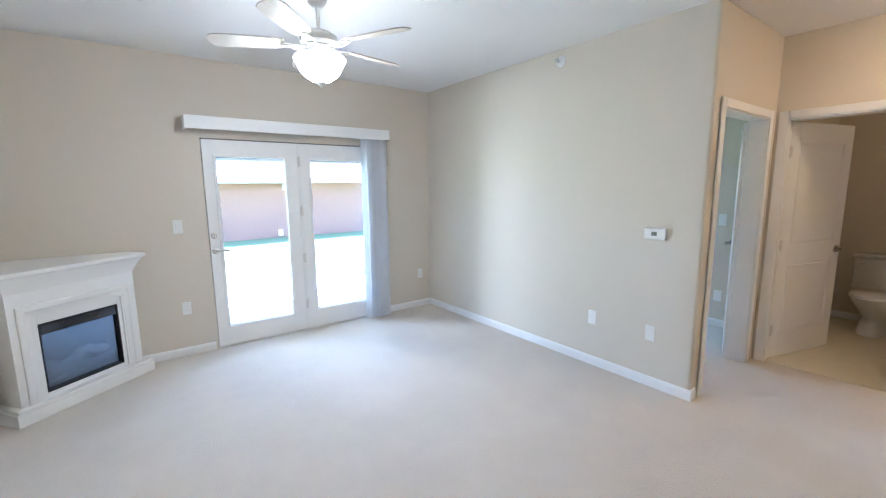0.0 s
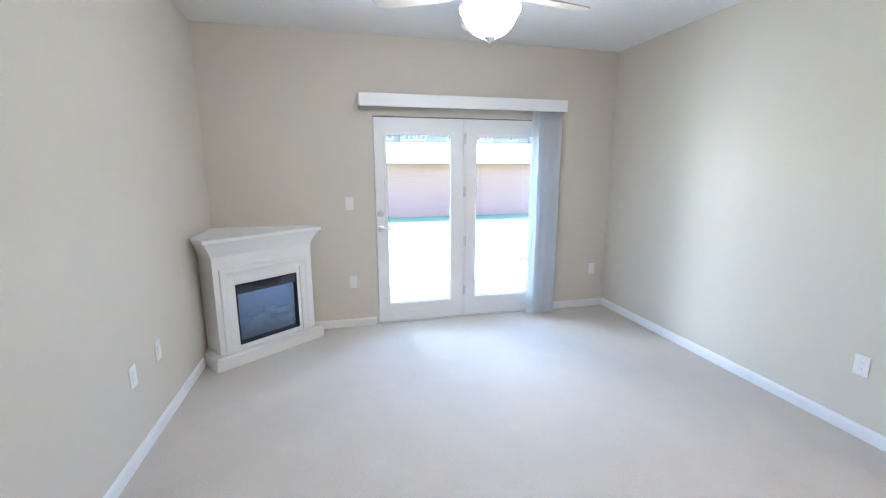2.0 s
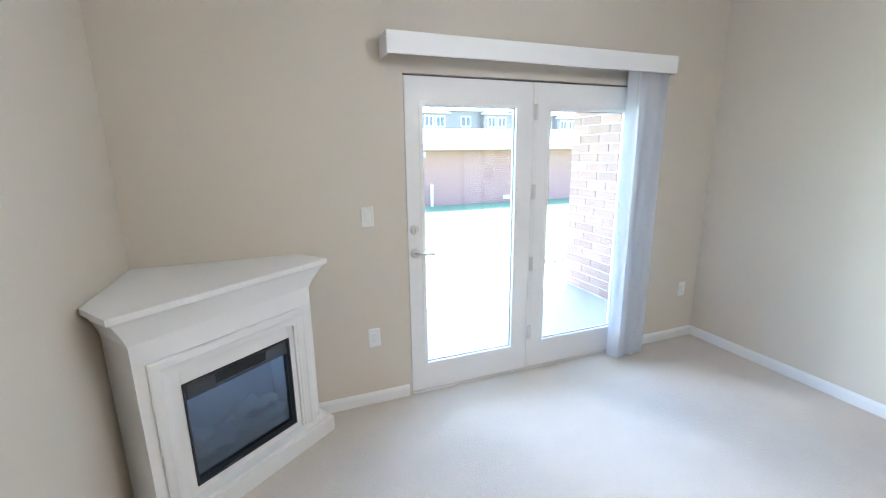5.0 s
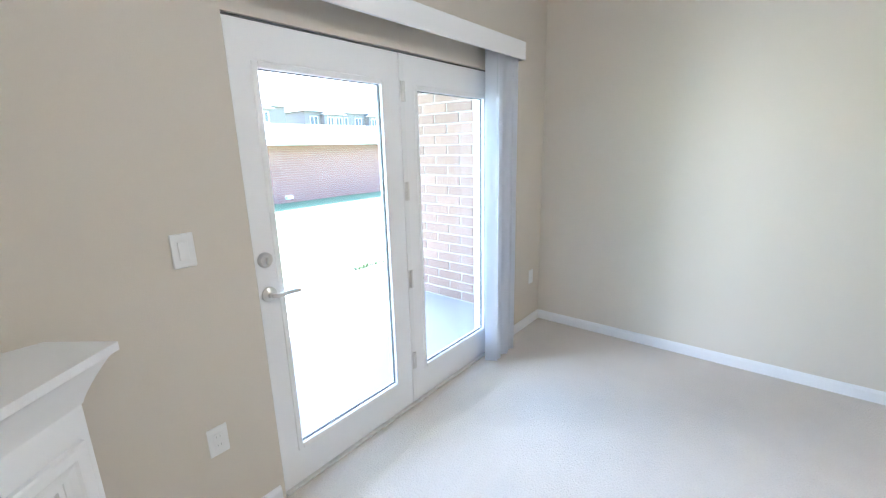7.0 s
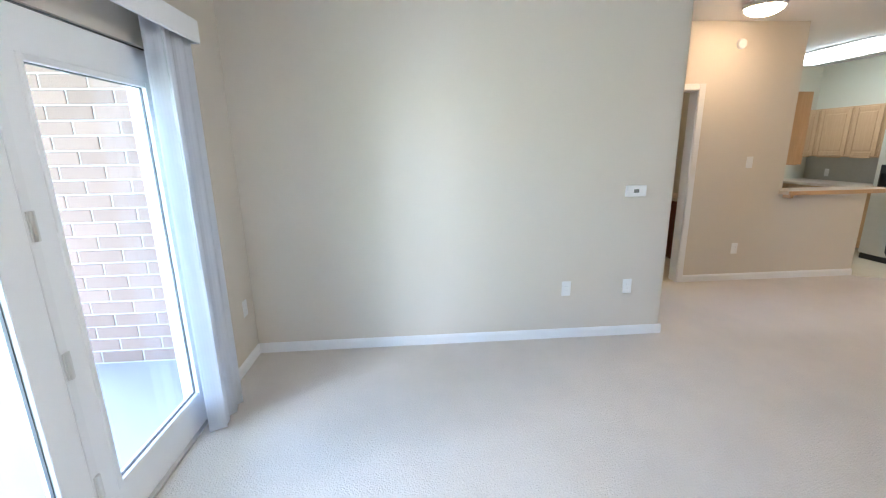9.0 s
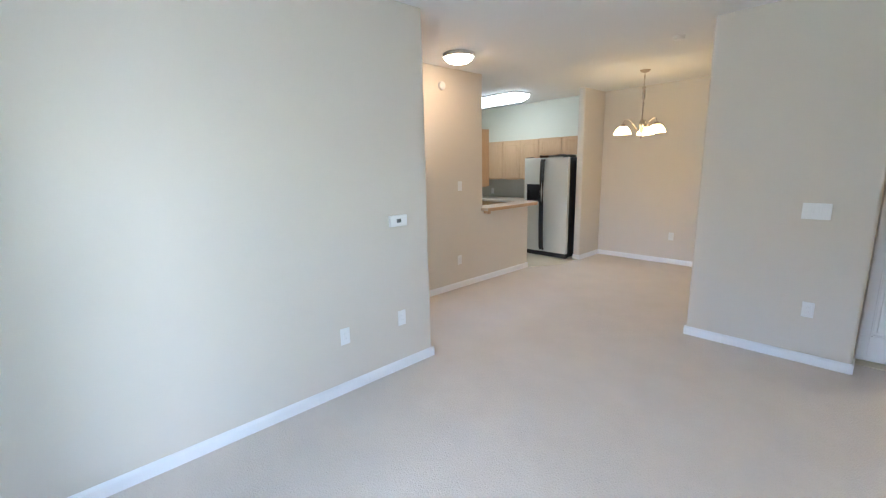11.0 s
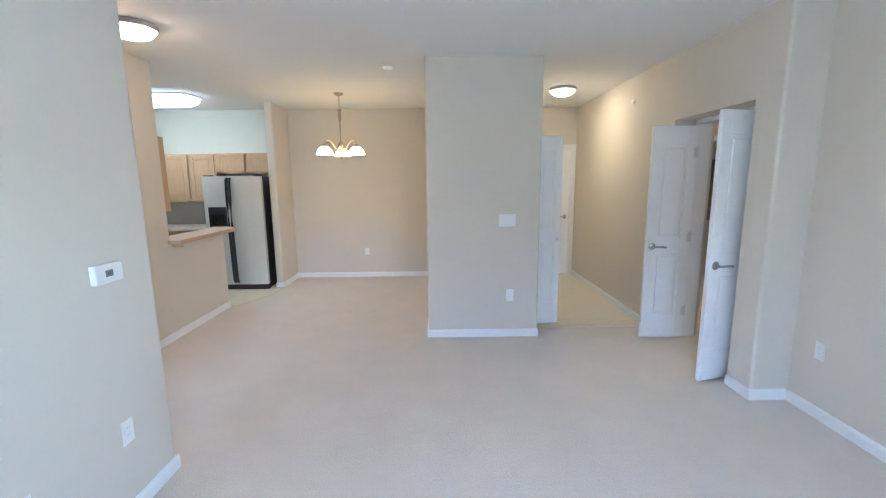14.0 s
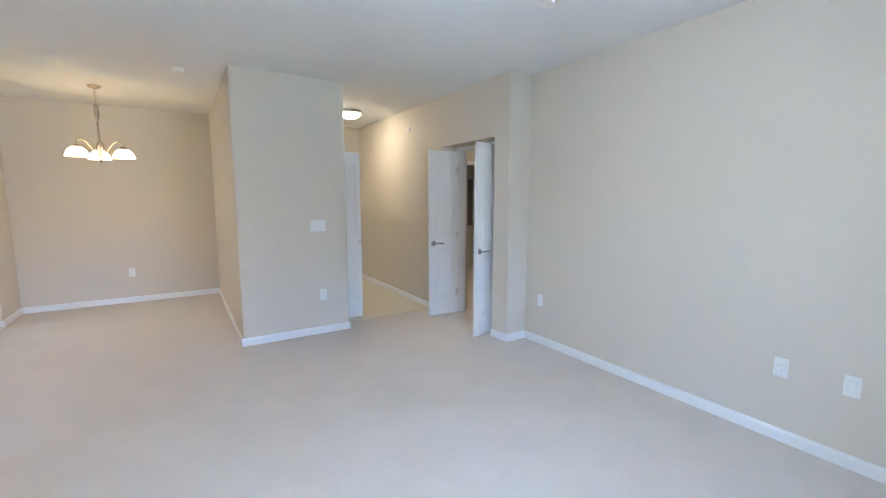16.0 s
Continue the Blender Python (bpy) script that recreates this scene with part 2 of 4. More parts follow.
def prism(bm, pts, z0, z1):
    lo = [bm.verts.new((x, y, z0)) for x, y in pts]
    hi = [bm.verts.new((x, y, z1)) for x, y in pts]
    n = len(pts)
    for i in range(n):
        bm.faces.new((lo[i], lo[(i + 1) % n], hi[(i + 1) % n], hi[i]))
    bm.faces.new(list(reversed(lo)))
    bm.faces.new(hi)
    return bm


def tube(bm, path, r, seg=10):
    path = [Vector(p) for p in path]
    rings = []
    for i, p in enumerate(path):
        d = (path[min(i + 1, len(path) - 1)] - path[max(i - 1, 0)]).normalized()
        q = d.to_track_quat("Z", "Y")
        rings.append([bm.verts.new(p + q @ Vector((r * math.cos(2 * math.pi * k / seg), r * math.sin(2 * math.pi * k / seg), 0))) for k in range(seg)])
    for a, b in zip(rings, rings[1:]):
        for i in range(seg):
            bm.faces.new((a[i], a[(i + 1) % seg], b[(i + 1) % seg], b[i]))
    bm.faces.new(list(reversed(rings[0])))
    bm.faces.new(rings[-1])
    return bm


def mesh_of(name, bm, material, smooth=False):
    bmesh.ops.recalc_face_normals(bm, faces=bm.faces)
    me = bpy.data.meshes.new(name)
    bm.to_mesh(me)
    bm.free()
    me.materials.append(material)
    if smooth:
        for p in me.polygons:
            p.use_smooth = True
        me.set_sharp_from_angle(angle=radians(35))
    return me


def part(name, bm, material, parent, label="", smooth=False):
    ob = new(name, mesh_of(name, bm, material, smooth))
    ob.parent = parent
    if label:
        ob["label"] = label
    return ob


def solid(name, bm, material, label, category, kind="", group="", smooth=False):
    ob = new(name, mesh_of(name, bm, material, smooth))
    return tagged(ob, label, category, group, kind)


def thing(name, label, category, m=None, kind="", group=""):
    ob = new(name)
    ob.empty_display_size = 0.1
    if m is not None:
        ob.matrix_world = m
    return tagged(ob, label, category, group, kind)


def B():
    return bmesh.new()


# ---- the shell ----
H = 2.69          # ceiling height
XW, XE = -0.765, 3.18   # living room
YN = 4.76
XH = -0.50        # west wall of the entry hall
YS = -3.15        # far south wall
XB = 4.40         # wall with the bathroom door and the bar


def bullnose(bm, corners, r=0.022):
    """Round the upright edges of a wall at the given plan points."""
    for cx, cy in corners:
        es = [e for e in bm.edges if all(abs(v.co.x - cx) < 0.001 and abs(v.co.y - cy) < 0.001 for v in e.verts)]
        if es:
            bmesh.ops.bevel(bm, geom=es, offset=r, segments=5, affect="EDGES", profile=0.5)


def wall_x(name, x0, x1, y0, y1, label, holes=(), material=None, z1=H, round_at=()):
    """A wall in the plane x = const with openings (ya, yb, za, zb)."""
    bm = B()
    y = y0
    for ya, yb, za, zb in sorted(holes):
        if ya > y:
            box(bm, x0, y, 0, x1, ya, z1)
        if za > 0:
            box(bm, x0, ya, 0, x1, yb, za)
        if zb < z1:
            box(bm, x0, ya, zb, x1, yb, z1)
        y = yb
    if y < y1:
        box(bm, x0, y, 0, x1, y1, z1)
    bullnose(bm, round_at)
    return solid(name, bm, material or M_WALL, label, "wall", "structure", smooth=bool(round_at))


def wall_y(name, y0, y1, x0, x1, label, holes=(), material=None, z1=H, round_at=()):
    bm = B()
    x = x0
    for xa, xb, za, zb in sorted(holes):
        if xa > x:
            box(bm, x, y0, 0, xa, y1, z1)
        if za > 0:
            box(bm, xa, y0, 0, xb, y1, za)
        if zb < z1:
            box(bm, xa, y0, zb, xb, y1, z1)
        x = xb
    if x < x1:
        box(bm, x, y0, 0, x1, y1, z1)
    bullnose(bm, round_at)
    return solid(name, bm, material or M_WALL, label, "wall", "structure", smooth=bool(round_at))


DX0, DX1, DZ1 = 0.660, 2.430, 2.003   # patio door opening
wall_y("wall_north", YN, YN + 0.16, XW - 0.15, 5.22, "smooth beige painted wall round the patio doors", [(DX0, DX1, 0, DZ1), (3.5, 4.9, 0.5, 2.2)])
wall_x("wall_west", XW - 0.15, XW, 0.90, YN, "plain beige painted living room wall")
wall_x("wall_hall", -0.88, XH, YS, 0.90, "beige painted hall wall with a recessed double door opening", [(-0.34, 0.66, 0, 2.10)], round_at=[(XH, 0.90)])
wall_x("wall_east", XE, XE + 0.12, 1.65, YN, "plain beige painted wall ending at an outside corner")
wall_y("wall_bedroom", 1.53, 1.65, XE, 6.62, "beige painted wall with the bedroom doorway", [(3.345, 4.225, 0, 2.045)], round_at=[(XE, 1.53)])
wall_x("wall_bath", XB, XB + 0.12, -0.50, 1.53, "beige painted wall with the bathroom doorway", [(0.59, 1.44, 0, 2.045)])
wall_x("bar_wall", XB, XB + 0.12, -1.53, -0.50, "low beige half wall under the breakfast bar", z1=0.97)
wall_y("wall_south", YS - 0.12, YS, -0.88, 4.17, "beige painted far wall of the dining area and hall", [(-0.43, 0.47, 0, 2.05)])
wall_y("kitchen_wall_south", YS - 0.12, YS, 4.17, 6.95, "pale painted kitchen wall behind the refrigerator", material=M_KWALL)
wall_x("wall_stub", 4.06, 4.17, YS, -2.50, "short beige wall end beside the refrigerator", round_at=[(4.06, -2.50), (4.17, -2.50)])
wall_x("kitchen_wall_east", 6.83, 6.95, YS, -0.50, "pale painted kitchen end wall", material=M_KWALL)
wall_y("kitchen_wall_north", -0.50, -0.38, XB + 0.12, 6.95, "pale painted wall between kitchen and bathroom", material=M_KWALL)
wall_x("bath_wall_east", 6.50, 6.62, -0.38, 1.53, "taupe painted bathroom wall behind the toilet")
wall_x("bedroom_wall_east", 5.10, 5.22, 1.65, YN, "beige painted bedroom wall with switch and outlet")
wall_y("closet_wall_north", -0.50, -0.385, 0.72, 1.82, "beige painted end wall of the closet block", round_at=[(0.72, -0.385), (1.82, -0.385)])
wall_x("closet_wall_east", 1.71, 1.82, YS, -0.50, "beige painted closet wall facing the dining area")
wall_x("closet_wall_west", 0.72, 0.83, YS, -0.50, "beige painted closet wall facing the hall", [(-1.55, -0.62, 0, 2.03)])
# the room behind the double doors
wall_y("den_wall_south", -2.12, -2.0, -3.4, -0.88, "warm beige painted wall of the room behind the double doors", [(-2.55, -1.55, 0, 2.05)])
wall_x("den_wall_west", -3.4, -3.28, -2.0, 2.0, "warm beige painted side wall of the room behind the doors")
wall_y("den_wall_north", 2.0, 2.12, -3.4, -0.88, "warm beige painted wall closing the room behind the doors")
wall_y("den_wall_end", -3.4, -3.28, -3.4, -0.88, "warm beige painted wall beyond the inner doorway")
wall_x("den_wall_side", -3.4, -3.28, -3.28, -2.12, "warm beige painted wall beside the inner doorway")

solid("ceiling", box(B(), -3.5, -3.5, H, 7.05, YN + 0.16, H + 0.12), M_CEIL, "flat white painted ceiling over all the rooms", "ceiling", "structure")
solid("floor", box(B(), -3.5, -3.5, -0.12, 7.05, YN + 0.16, 0), M_CARPET, "cream cut-pile carpet on the floor", "carpet", "structure")
vk = B()
prism(vk, [(4.34, -1.56), (4.53, -1.56), (4.53, -0.5), (6.83, -0.5), (6.83, YS), (4.17, YS), (4.17, -2.50), (4.06, -2.50), (4.10, -2.05)], 0.0, 0.006)
solid("kitchen_floor", vk, M_VINYL, "cream sheet vinyl on the kitchen floor", "floor", "structure")
solid("hall_floor", box(B(), XH, YS, 0, 0.72, -0.62, 0.006), M_VINYL, "cream sheet vinyl on the entry hall floor", "floor", "structure")
solid("bath_floor", box(B(), XB + 0.03, -0.38, 0, 6.50, 1.53, 0.006), M_VINYL, "cream sheet vinyl on the bathroom floor", "floor", "structure")


def baseboard(x0, y0, x1, y1, nx, ny):
    """A moulded skirting from one floor point to another; (nx, ny) points into the room."""
    d = Vector((x1 - x0, y1 - y0, 0))
    u = d.normalized()
    n = Vector((nx, ny, 0))
    prof = [(0, 0), (0.013, 0), (0.013, 0.058), (0.009, 0.070), (0.004, 0.078), (0, 0.078)]
    bm = B()
    a = [bm.verts.new(Vector((x0, y0, 0)) + n * p + Vector((0, 0, z))) for p, z in prof]
    b = [bm.verts.new(Vector((x1, y1, 0)) + n * p + Vector((0, 0, z))) for p, z in prof]
    k = len(prof)
    for i in range(k):
        bm.faces.new((a[i], a[(i + 1) % k], b[(i + 1) % k], b[i]))
    bm.faces.new(list(reversed(a)))
    bm.faces.new(b)
    return solid("baseboard", bm, M_WHITE, "white painted baseboard along the wall", "baseboard", "structure", "baseboards")


for bb in [(0.02, YN, DX0 - 0.02, YN, 0, -1), (DX1 + 0.02, YN, XE, YN, 0, -1), (XE, YN - 0.013, XE, 1.517, -1, 0), (XE, 1.53, 3.26, 1.53, 0, -1),
           (XW, 0.913, XW, 4.17, 1, 0), (XW + 0.013, 0.90, XH + 0.013, 0.90, 0, 1), (XH, 0.66, XH, 0.90, 1, 0), (XH, YS, XH, -0.36, 1, 0),
           (0.72, -0.385, 1.833, -0.385, 0, 1), (1.82, -0.385, 1.82, YS, 1, 0), (1.833, YS, 4.06, YS, 0, 1), (4.06, YS + 0.013, 4.06, -2.487, -1, 0), (4.06, -2.50, 4.17, -2.50, 0, 1),
           (0.72, -0.385, 0.72, -0.56, -1, 0), (0.72, -1.61, 0.72, YS, -1, 0), (XB, 0.525, XB, -1.53, -1, 0), (4.387, -1.53, 4.52, -1.53, 0, -1),
           (5.10, 1.65, 5.10, 4.7, -1, 0), (6.50, -0.3, 6.50, 1.53, -1, 0), (5.3, 1.53, 6.5, 1.53, 0, -1), (-0.49, YS, -0.51, YS, 0, 1)]:
    baseboard(*bb)


def casing(name, w, h, m, label, depth=0.12, both=True, wd=0.065):
    """A door lining and its architraves; local x along the wall, y into the wall from the seen face."""
    t = thing(name, label, "door frame", m, "structure")
    for nm, bx in (("jamb", (-w / 2 - 0.012, -0.004, 0, -w / 2 + 0.008, depth + 0.004, h)), ("jamb", (w / 2 - 0.008, -0.004, 0, w / 2 + 0.012, depth + 0.004, h)), ("head_jamb", (-w / 2 + 0.008, -0.004, h - 0.008, w / 2 - 0.008, depth + 0.004, h + 0.012))):
        part(nm, box(B(), *bx), M_WHITE, t)
    for face in ((0,) if not both else (0, 1)):
        ya, yb = ((-0.017, -0.005) if face == 0 else (depth + 0.005, depth + 0.017))
        for s in (-1, 1):
            bm = B()
            box(bm, s * (w / 2 - 0.002), ya, 0, s * (w / 2 + wd), yb, h + wd, 0.004)
            part("architrave", bm, M_WHITE, t)
        part("head_architrave", box(B(), -w / 2 + 0.002, ya + 0.001, h + 0.004, w / 2 - 0.002, yb, h + wd - 0.001, 0.003), M_WHITE, t)
    return t


casing("door_frame_bath", 0.85, 2.045, pose(XB, 1.015, 0, 0, 0, -90), "white painted casing round the bathroom doorway")
casing("door_frame_bedroom", 0.88, 2.045, pose(3.785, 1.53, 0, 0, 0, 0), "white painted casing round the bedroom doorway")
casing("door_frame_entry", 0.90, 2.05, pose(0.02, YS, 0, 0, 0, 180), "white painted casing round the entry door", both=False)
casing("door_frame_inner", 1.0, 2.05, pose(-2.05, -2.0, 0, 0, 0, 180), "white painted casing round an inner doorway", both=False)


# ---- doors ----
def leaf_mesh(w, h, t, panels, stile=0.11):
    """A panelled leaf from x = 0 to w, y = 0 to t; panels: (z0, z1) of the sunk fields."""
    bm = B()
    box(bm, 0, 0, 0, stile, t, h, 0.002)
    box(bm, w - stile, 0, 0, w, t, h, 0.002)
    z = 0.0
    for z0, z1 in panels:
        box(bm, stile, 0, z, w - stile, t, z0)
        g = 0.008
        box(bm, stile, g, z0, w - stile, t - g, z1)
        m = 0.03
        box(bm, stile + m, 0.002, z0 + m, w - stile - m, t - 0.002, z1 - m, 0.005)
        for a, b, c, d in ((stile, z0, stile + 0.012, z1), (w - stile - 0.012, z0, w - stile, z1), (stile + 0.012, z0, w - stile - 0.012, z0 + 0.012), (stile + 0.012, z1 - 0.012, w - stile - 0.012, z1)):
            box(bm, a, 0.003, b, c, t - 0.003, d, 0.002)
        z = z1
    box(bm, stile, 0, z, w - stile, t, h)
    return bm


def lever(parent, x, z, t, d, material=None, both=True, name="lever_handle"):
    """A lever set: rose and bent lever; d = +1 or -1, the way the lever points along x."""
    for y, s in ((0, -1), (t, 1)) if both else ((0, -1),):
        bm = B()
        lathe(bm, [(0.032, 0), (0.032, 0.006), (0.024, 0.013), (0.012, 0.016), (0.012, 0.03)], 24, axis_m=Matrix.Rotation(radians(90 * (1 if s < 0 else -1)), 3, "X"), at=(x, y, z))
        tube(bm, [(x, y + s * 0.028, z), (x + d * 0.012, y + s * 0.045, z), (x + d * 0.03, y + s * 0.05, z + 0.002), (x + d * 0.07, y + s * 0.05, z + 0.002), (x + d * 0.115, y + s * 0.044, z - 0.004)], 0.0095, 12)
        part(name, bm, material or M_LEVER, parent, "satin metal lever", smooth=True)


def hinge(parent, x, y, z, material=None, h=0.09):
    bm = B()
    cyl(bm, (x, y, z), 0.0075, h, 12)
    box(bm, x - 0.002, y - 0.001, z - h / 2, x + 0.034, y + 0.003, z + h / 2)
    cyl(bm, (x, y, z + h / 2 + 0.004), 0.005, 0.008, 10)
    part("hinge", bm, material or M_NICKEL, parent, "nickel butt hinge", smooth=True)


P2 = [(0.22, 0.85), (0.99, 1.86)]
# bathroom door, swung into the bathroom
bd = thing("door_bath", "white two-panel interior door standing open into the bathroom", "door", pose(4.475, 1.430, 0.012, 0, 0, math.degrees(math.atan2(-0.251, 0.857))))
part("leaf", leaf_mesh(0.845, 2.02, 0.035, P2), M_DOOR, bd)
lever(bd, 0.785, 0.93, 0.035, -1)
for hz in (0.25, 1.0, 1.78):
    hinge(bd, -0.004, 0.0, hz)
# bedroom door, swung into the bedroom
be = thing("door_bedroom", "white interior door standing open into the bedroom", "door", pose(4.235, 1.66, 0.012, 0, 0, 19))
part("leaf", leaf_mesh(0.86, 2.02, 0.035, P2), M_DOOR, be)
lever(be, 0.80, 0.93, 0.035, -1)
# double doors of the recess
LW = 0.41


def narrow_leaf(label, m, flip):
    d = thing("double_door", label, "door", m, group="double doors")
    part("leaf", leaf_mesh(LW, 2.03, 0.035, P2, 0.085), M_DOOR, d)
    lever(d, LW - 0.055, 0.91, 0.035, -1)
    for hz in (0.27, 1.0, 1.79):
        hinge(d, -0.004, 0.035 if flip else 0.0, hz)
    return d


narrow_leaf("narrow white panelled door leaf open at a right angle to the wall", pose(-0.695, -0.310, 0.012, 0, 0, -2), True)
narrow_leaf("narrow white panelled door leaf open beside the outside corner", pose(-0.682, 0.505, 0.012, 0, 0, 15), False)
fr = thing("double_door_frame", "white painted frame set back in the wall opening", "door frame", None, "structure")
part("jamb", box(B(), -0.84, -0.339, 0, -0.70, -0.315, 2.06), M_WHITE, fr)
part("jamb", box(B(), -0.84, 0.53, 0, -0.72, 0.659, 2.06), M_WHITE, fr)
part("head", box(B(), -0.84, -0.339, 2.06, -0.70, 0.659, 2.099), M_WHITE, fr)
# closet bifold, folded out into the hall
cb = thing("bifold_door", "white folding closet door folded out into the hall", "door", pose(0.712, -0.69, 0.02, 0, 0, 187))
part("leaf", leaf_mesh(0.29, 1.985, 0.028, [(0.2, 0.9), (1.02, 1.85)], 0.06), M_DOOR, cb)
bl = leaf_mesh(0.29, 1.985, 0.028, [(0.2, 0.9), (1.02, 1.85)], 0.06)
bmesh.ops.translate(bl, verts=bl.verts, vec=(0, 0.034, 0))
part("leaf", bl, M_DOOR, cb)
kb = B()
lathe(kb, [(0.008, 0), (0.008, 0.015), (0.016, 0.02), (0.019, 0.03), (0.014, 0.038), (0.004, 0.041)], 18, axis_m=Matrix.Rotation(radians(-90), 3, "X"), at=(0.255, 0.062, 0.93))
lathe(kb, [(0.008, 0), (0.008, 0.015), (0.016, 0.02), (0.019, 0.03), (0.014, 0.038), (0.004, 0.041)], 18, axis_m=Matrix.Rotation(radians(90), 3, "X"), at=(0.255, 0, 0.93))
part("knob", kb, M_NICKEL, cb, "small round nickel knob", smooth=True)
# entry door, closed
ed = thing("door_entry", "closed white panelled entry door at the end of the hall", "door", pose(0.465, YS - 0.03, 0.01, 0, 0, 180))
part("leaf", leaf_mesh(0.89, 2.03, 0.04, [(0.22, 0.85), (0.99, 1.86)]), M_DOOR, ed)
lever(ed, 0.82, 0.95, 0.04, -1, both=False)
for hz in (0.25, 1.0, 1.78):
    hinge(ed, -0.002, -0.004, hz)
# ---- patio doors ----
def patio_leaf(x0, x1, gx0, gx1, gz0, gz1, y, label):
    """A glazed steel leaf with a moulded lite frame; its inside face at y."""
    d = thing("patio_door", label, "door", pose(x0, y, 0.012), group="patio doors")
    w, h, t = x1 - x0, 1.980, 0.044
    a, b, c, e = gx0 - x0, gx1 - x0, gz0 - 0.012, gz1 - 0.012
    for nm, bx in (("stile", (0, 0, 0, a, t, h)), ("stile", (b, 0, 0, w, t, h)), ("bottom_rail", (a, 0, 0, b, t, c)), ("top_rail", (a, 0, e, b, t, h))):
        part(nm, box(B(), *bx), M_DOOR, d)
    f = 0.020
    for bx in ((a - f, -0.0035, c - f, a + 0.006, t + 0.0035, e + f), (b - 0.006, -0.0035, c - f, b + f, t + 0.0035, e + f), (a + 0.006, -0.0035, c - f, b - 0.006, t + 0.0035, c + 0.006), (a + 0.006, -0.0035, e - 0.006, b - 0.006, t + 0.0035, e + f)):
        part("lite_frame", box(B(), *bx, 0.003), M_DOOR, d)
    g = 0.004
    for bx in ((a + 0.006, 0.016, c + 0.006, a + 0.006 + g, 0.028, e - 0.006), (b - 0.006 - g, 0.016, c + 0.006, b - 0.006, 0.028, e - 0.006), (a + 0.01, 0.016, c + 0.006, b - 0.01, 0.028, c + 0.006 + g), (a + 0.01, 0.016, e - 0.006 - g, b - 0.01, 0.028, e - 0.006)):
        part("gasket", box(B(), *bx), M_RUBBER_GAP, d, "dark glazing gasket")
    p = part("pane", box(B(), a + 0.006, 0.020, c + 0.006, b - 0.006, 0.024, e - 0.006), M_GLASS, d, "clear glass pane")
    p.visible_shadow = False
    return d


LD = patio_leaf(0.667, 1.527, 0.772, 1.408, 0.195, 1.838, YN + 0.012, "white glazed patio door with a lever handle and deadbolt")
lever(LD, 0.042, 0.945, 0.044, 1, M_NICKEL)
bm = B()
lathe(bm, [(0.031, 0), (0.031, 0.008), (0.024, 0.016), (0.010, 0.017)], 24, axis_m=Matrix.Rotation(radians(90), 3, "X"), at=(0.042, 0, 1.092))
box(bm, 0.036, -0.034, 1.076, 0.048, -0.016, 1.108, 0.003)
part("deadbolt", bm, M_NICKEL, LD, "brushed nickel thumb-turn deadbolt", smooth=True)
RD = patio_leaf(1.563, 2.423, 1.660, 2.312, 0.205, 1.830, YN + 0.012, "white glazed fixed patio door beside the blind")
pf = thing("patio_door_frame", "white frame and centre post of the patio doors", "door frame", None, "structure")
# dark strip over the leaves stands in for the shade in the gap
for nm, bx in (("jamb", (DX0 + 0.001, YN + 0.062, 0.012, 0.700, YN + 0.15, DZ1 - 0.002)), ("jamb", (2.390, YN + 0.062, 0.012, DX1 - 0.001, YN + 0.15, DZ1 - 0.002)), ("head", (0.700, YN + 0.062, 1.965, 2.390, YN + 0.15, DZ1 - 0.002)), ("centre_post", (1.5272, YN + 0.008, 0.012, 1.5628, YN + 0.06, 1.992)), ("gap_shade", (0.664, YN + 0.012, 1.9925, 2.426, YN + 0.05, 2.001)), ("sill", (0.664, YN - 0.01, 0.0, 2.426, YN + 0.16, 0.011))):
    part(nm, box(B(), *bx, 0.002), {"sill": M_NICKEL, "gap_shade": M_RUBBER_GAP}.get(nm, M_WHITE), pf, {"sill": "metal threshold", "gap_shade": "dark strip painting the shade in the gap over the doors"}.get(nm, ""))
for hz in (0.29, 0.80, 1.30, 1.81):
    bm = B()
    cyl(bm, (1.545, YN + 0.002, hz), 0.009, 0.10, 12)
    box(bm, 1.530, YN + 0.0005, hz - 0.05, 1.560, YN + 0.006, hz + 0.05)
    part("hinge", bm, M_NICKEL, pf, "satin nickel hinge", smooth=True)

# valance and vertical blind
va = thing("valance", "white boxed valance above the patio doors", "valance")
part("front_board", box(B(), 0.532, 4.588, 2.062, 2.528, 4.600, 2.172, 0.003), M_WHITE, va)
part("return_board", box(B(), 0.532, 4.600, 2.062, 0.544, YN - 0.001, 2.172, 0.002), M_WHITE, va)
part("return_board", box(B(), 2.516, 4.600, 2.062, 2.528, YN - 0.001, 2.172, 0.002), M_WHITE, va)
part("top_board", box(B(), 0.544, 4.600, 2.160, 2.516, YN - 0.001, 2.171), M_WHITE, va)
part("track", box(B(), 0.56, 4.640, 2.120, 2.50, 4.685, 2.160, 0.003), M_WHITE, va, "white metal blind track")
bl = thing("vertical_blind", "stack of pale vertical blind vanes drawn aside", "blind")
random.seed(5)
for i in range(15):
    x = 2.232 + 0.0165 * i
    turn = -(28 + 20 * math.sin(i * 0.95)) if i else -62
    bm = B()
    n, w = 6, 0.089
    top, bot = [], []
    for k in range(n + 1):
        s = (k / n - 0.5) * w
        bow = 0.006 * (1 - (2 * k / n - 1) ** 2)
        top.append((s, bow))
    ptsf = [(s, bw) for s, bw in top] + [(s, bw - 0.0012) for s, bw in reversed(top)]
    prism(bm, ptsf, 0.012 + random.uniform(0, 0.004), 2.112)
    ob = part("vane", bm, M_BLIND, bl)
    ob.matrix_local = pose(x, 4.655 + random.uniform(-0.003, 0.003), 0, 0, 0, turn)
wd = B()
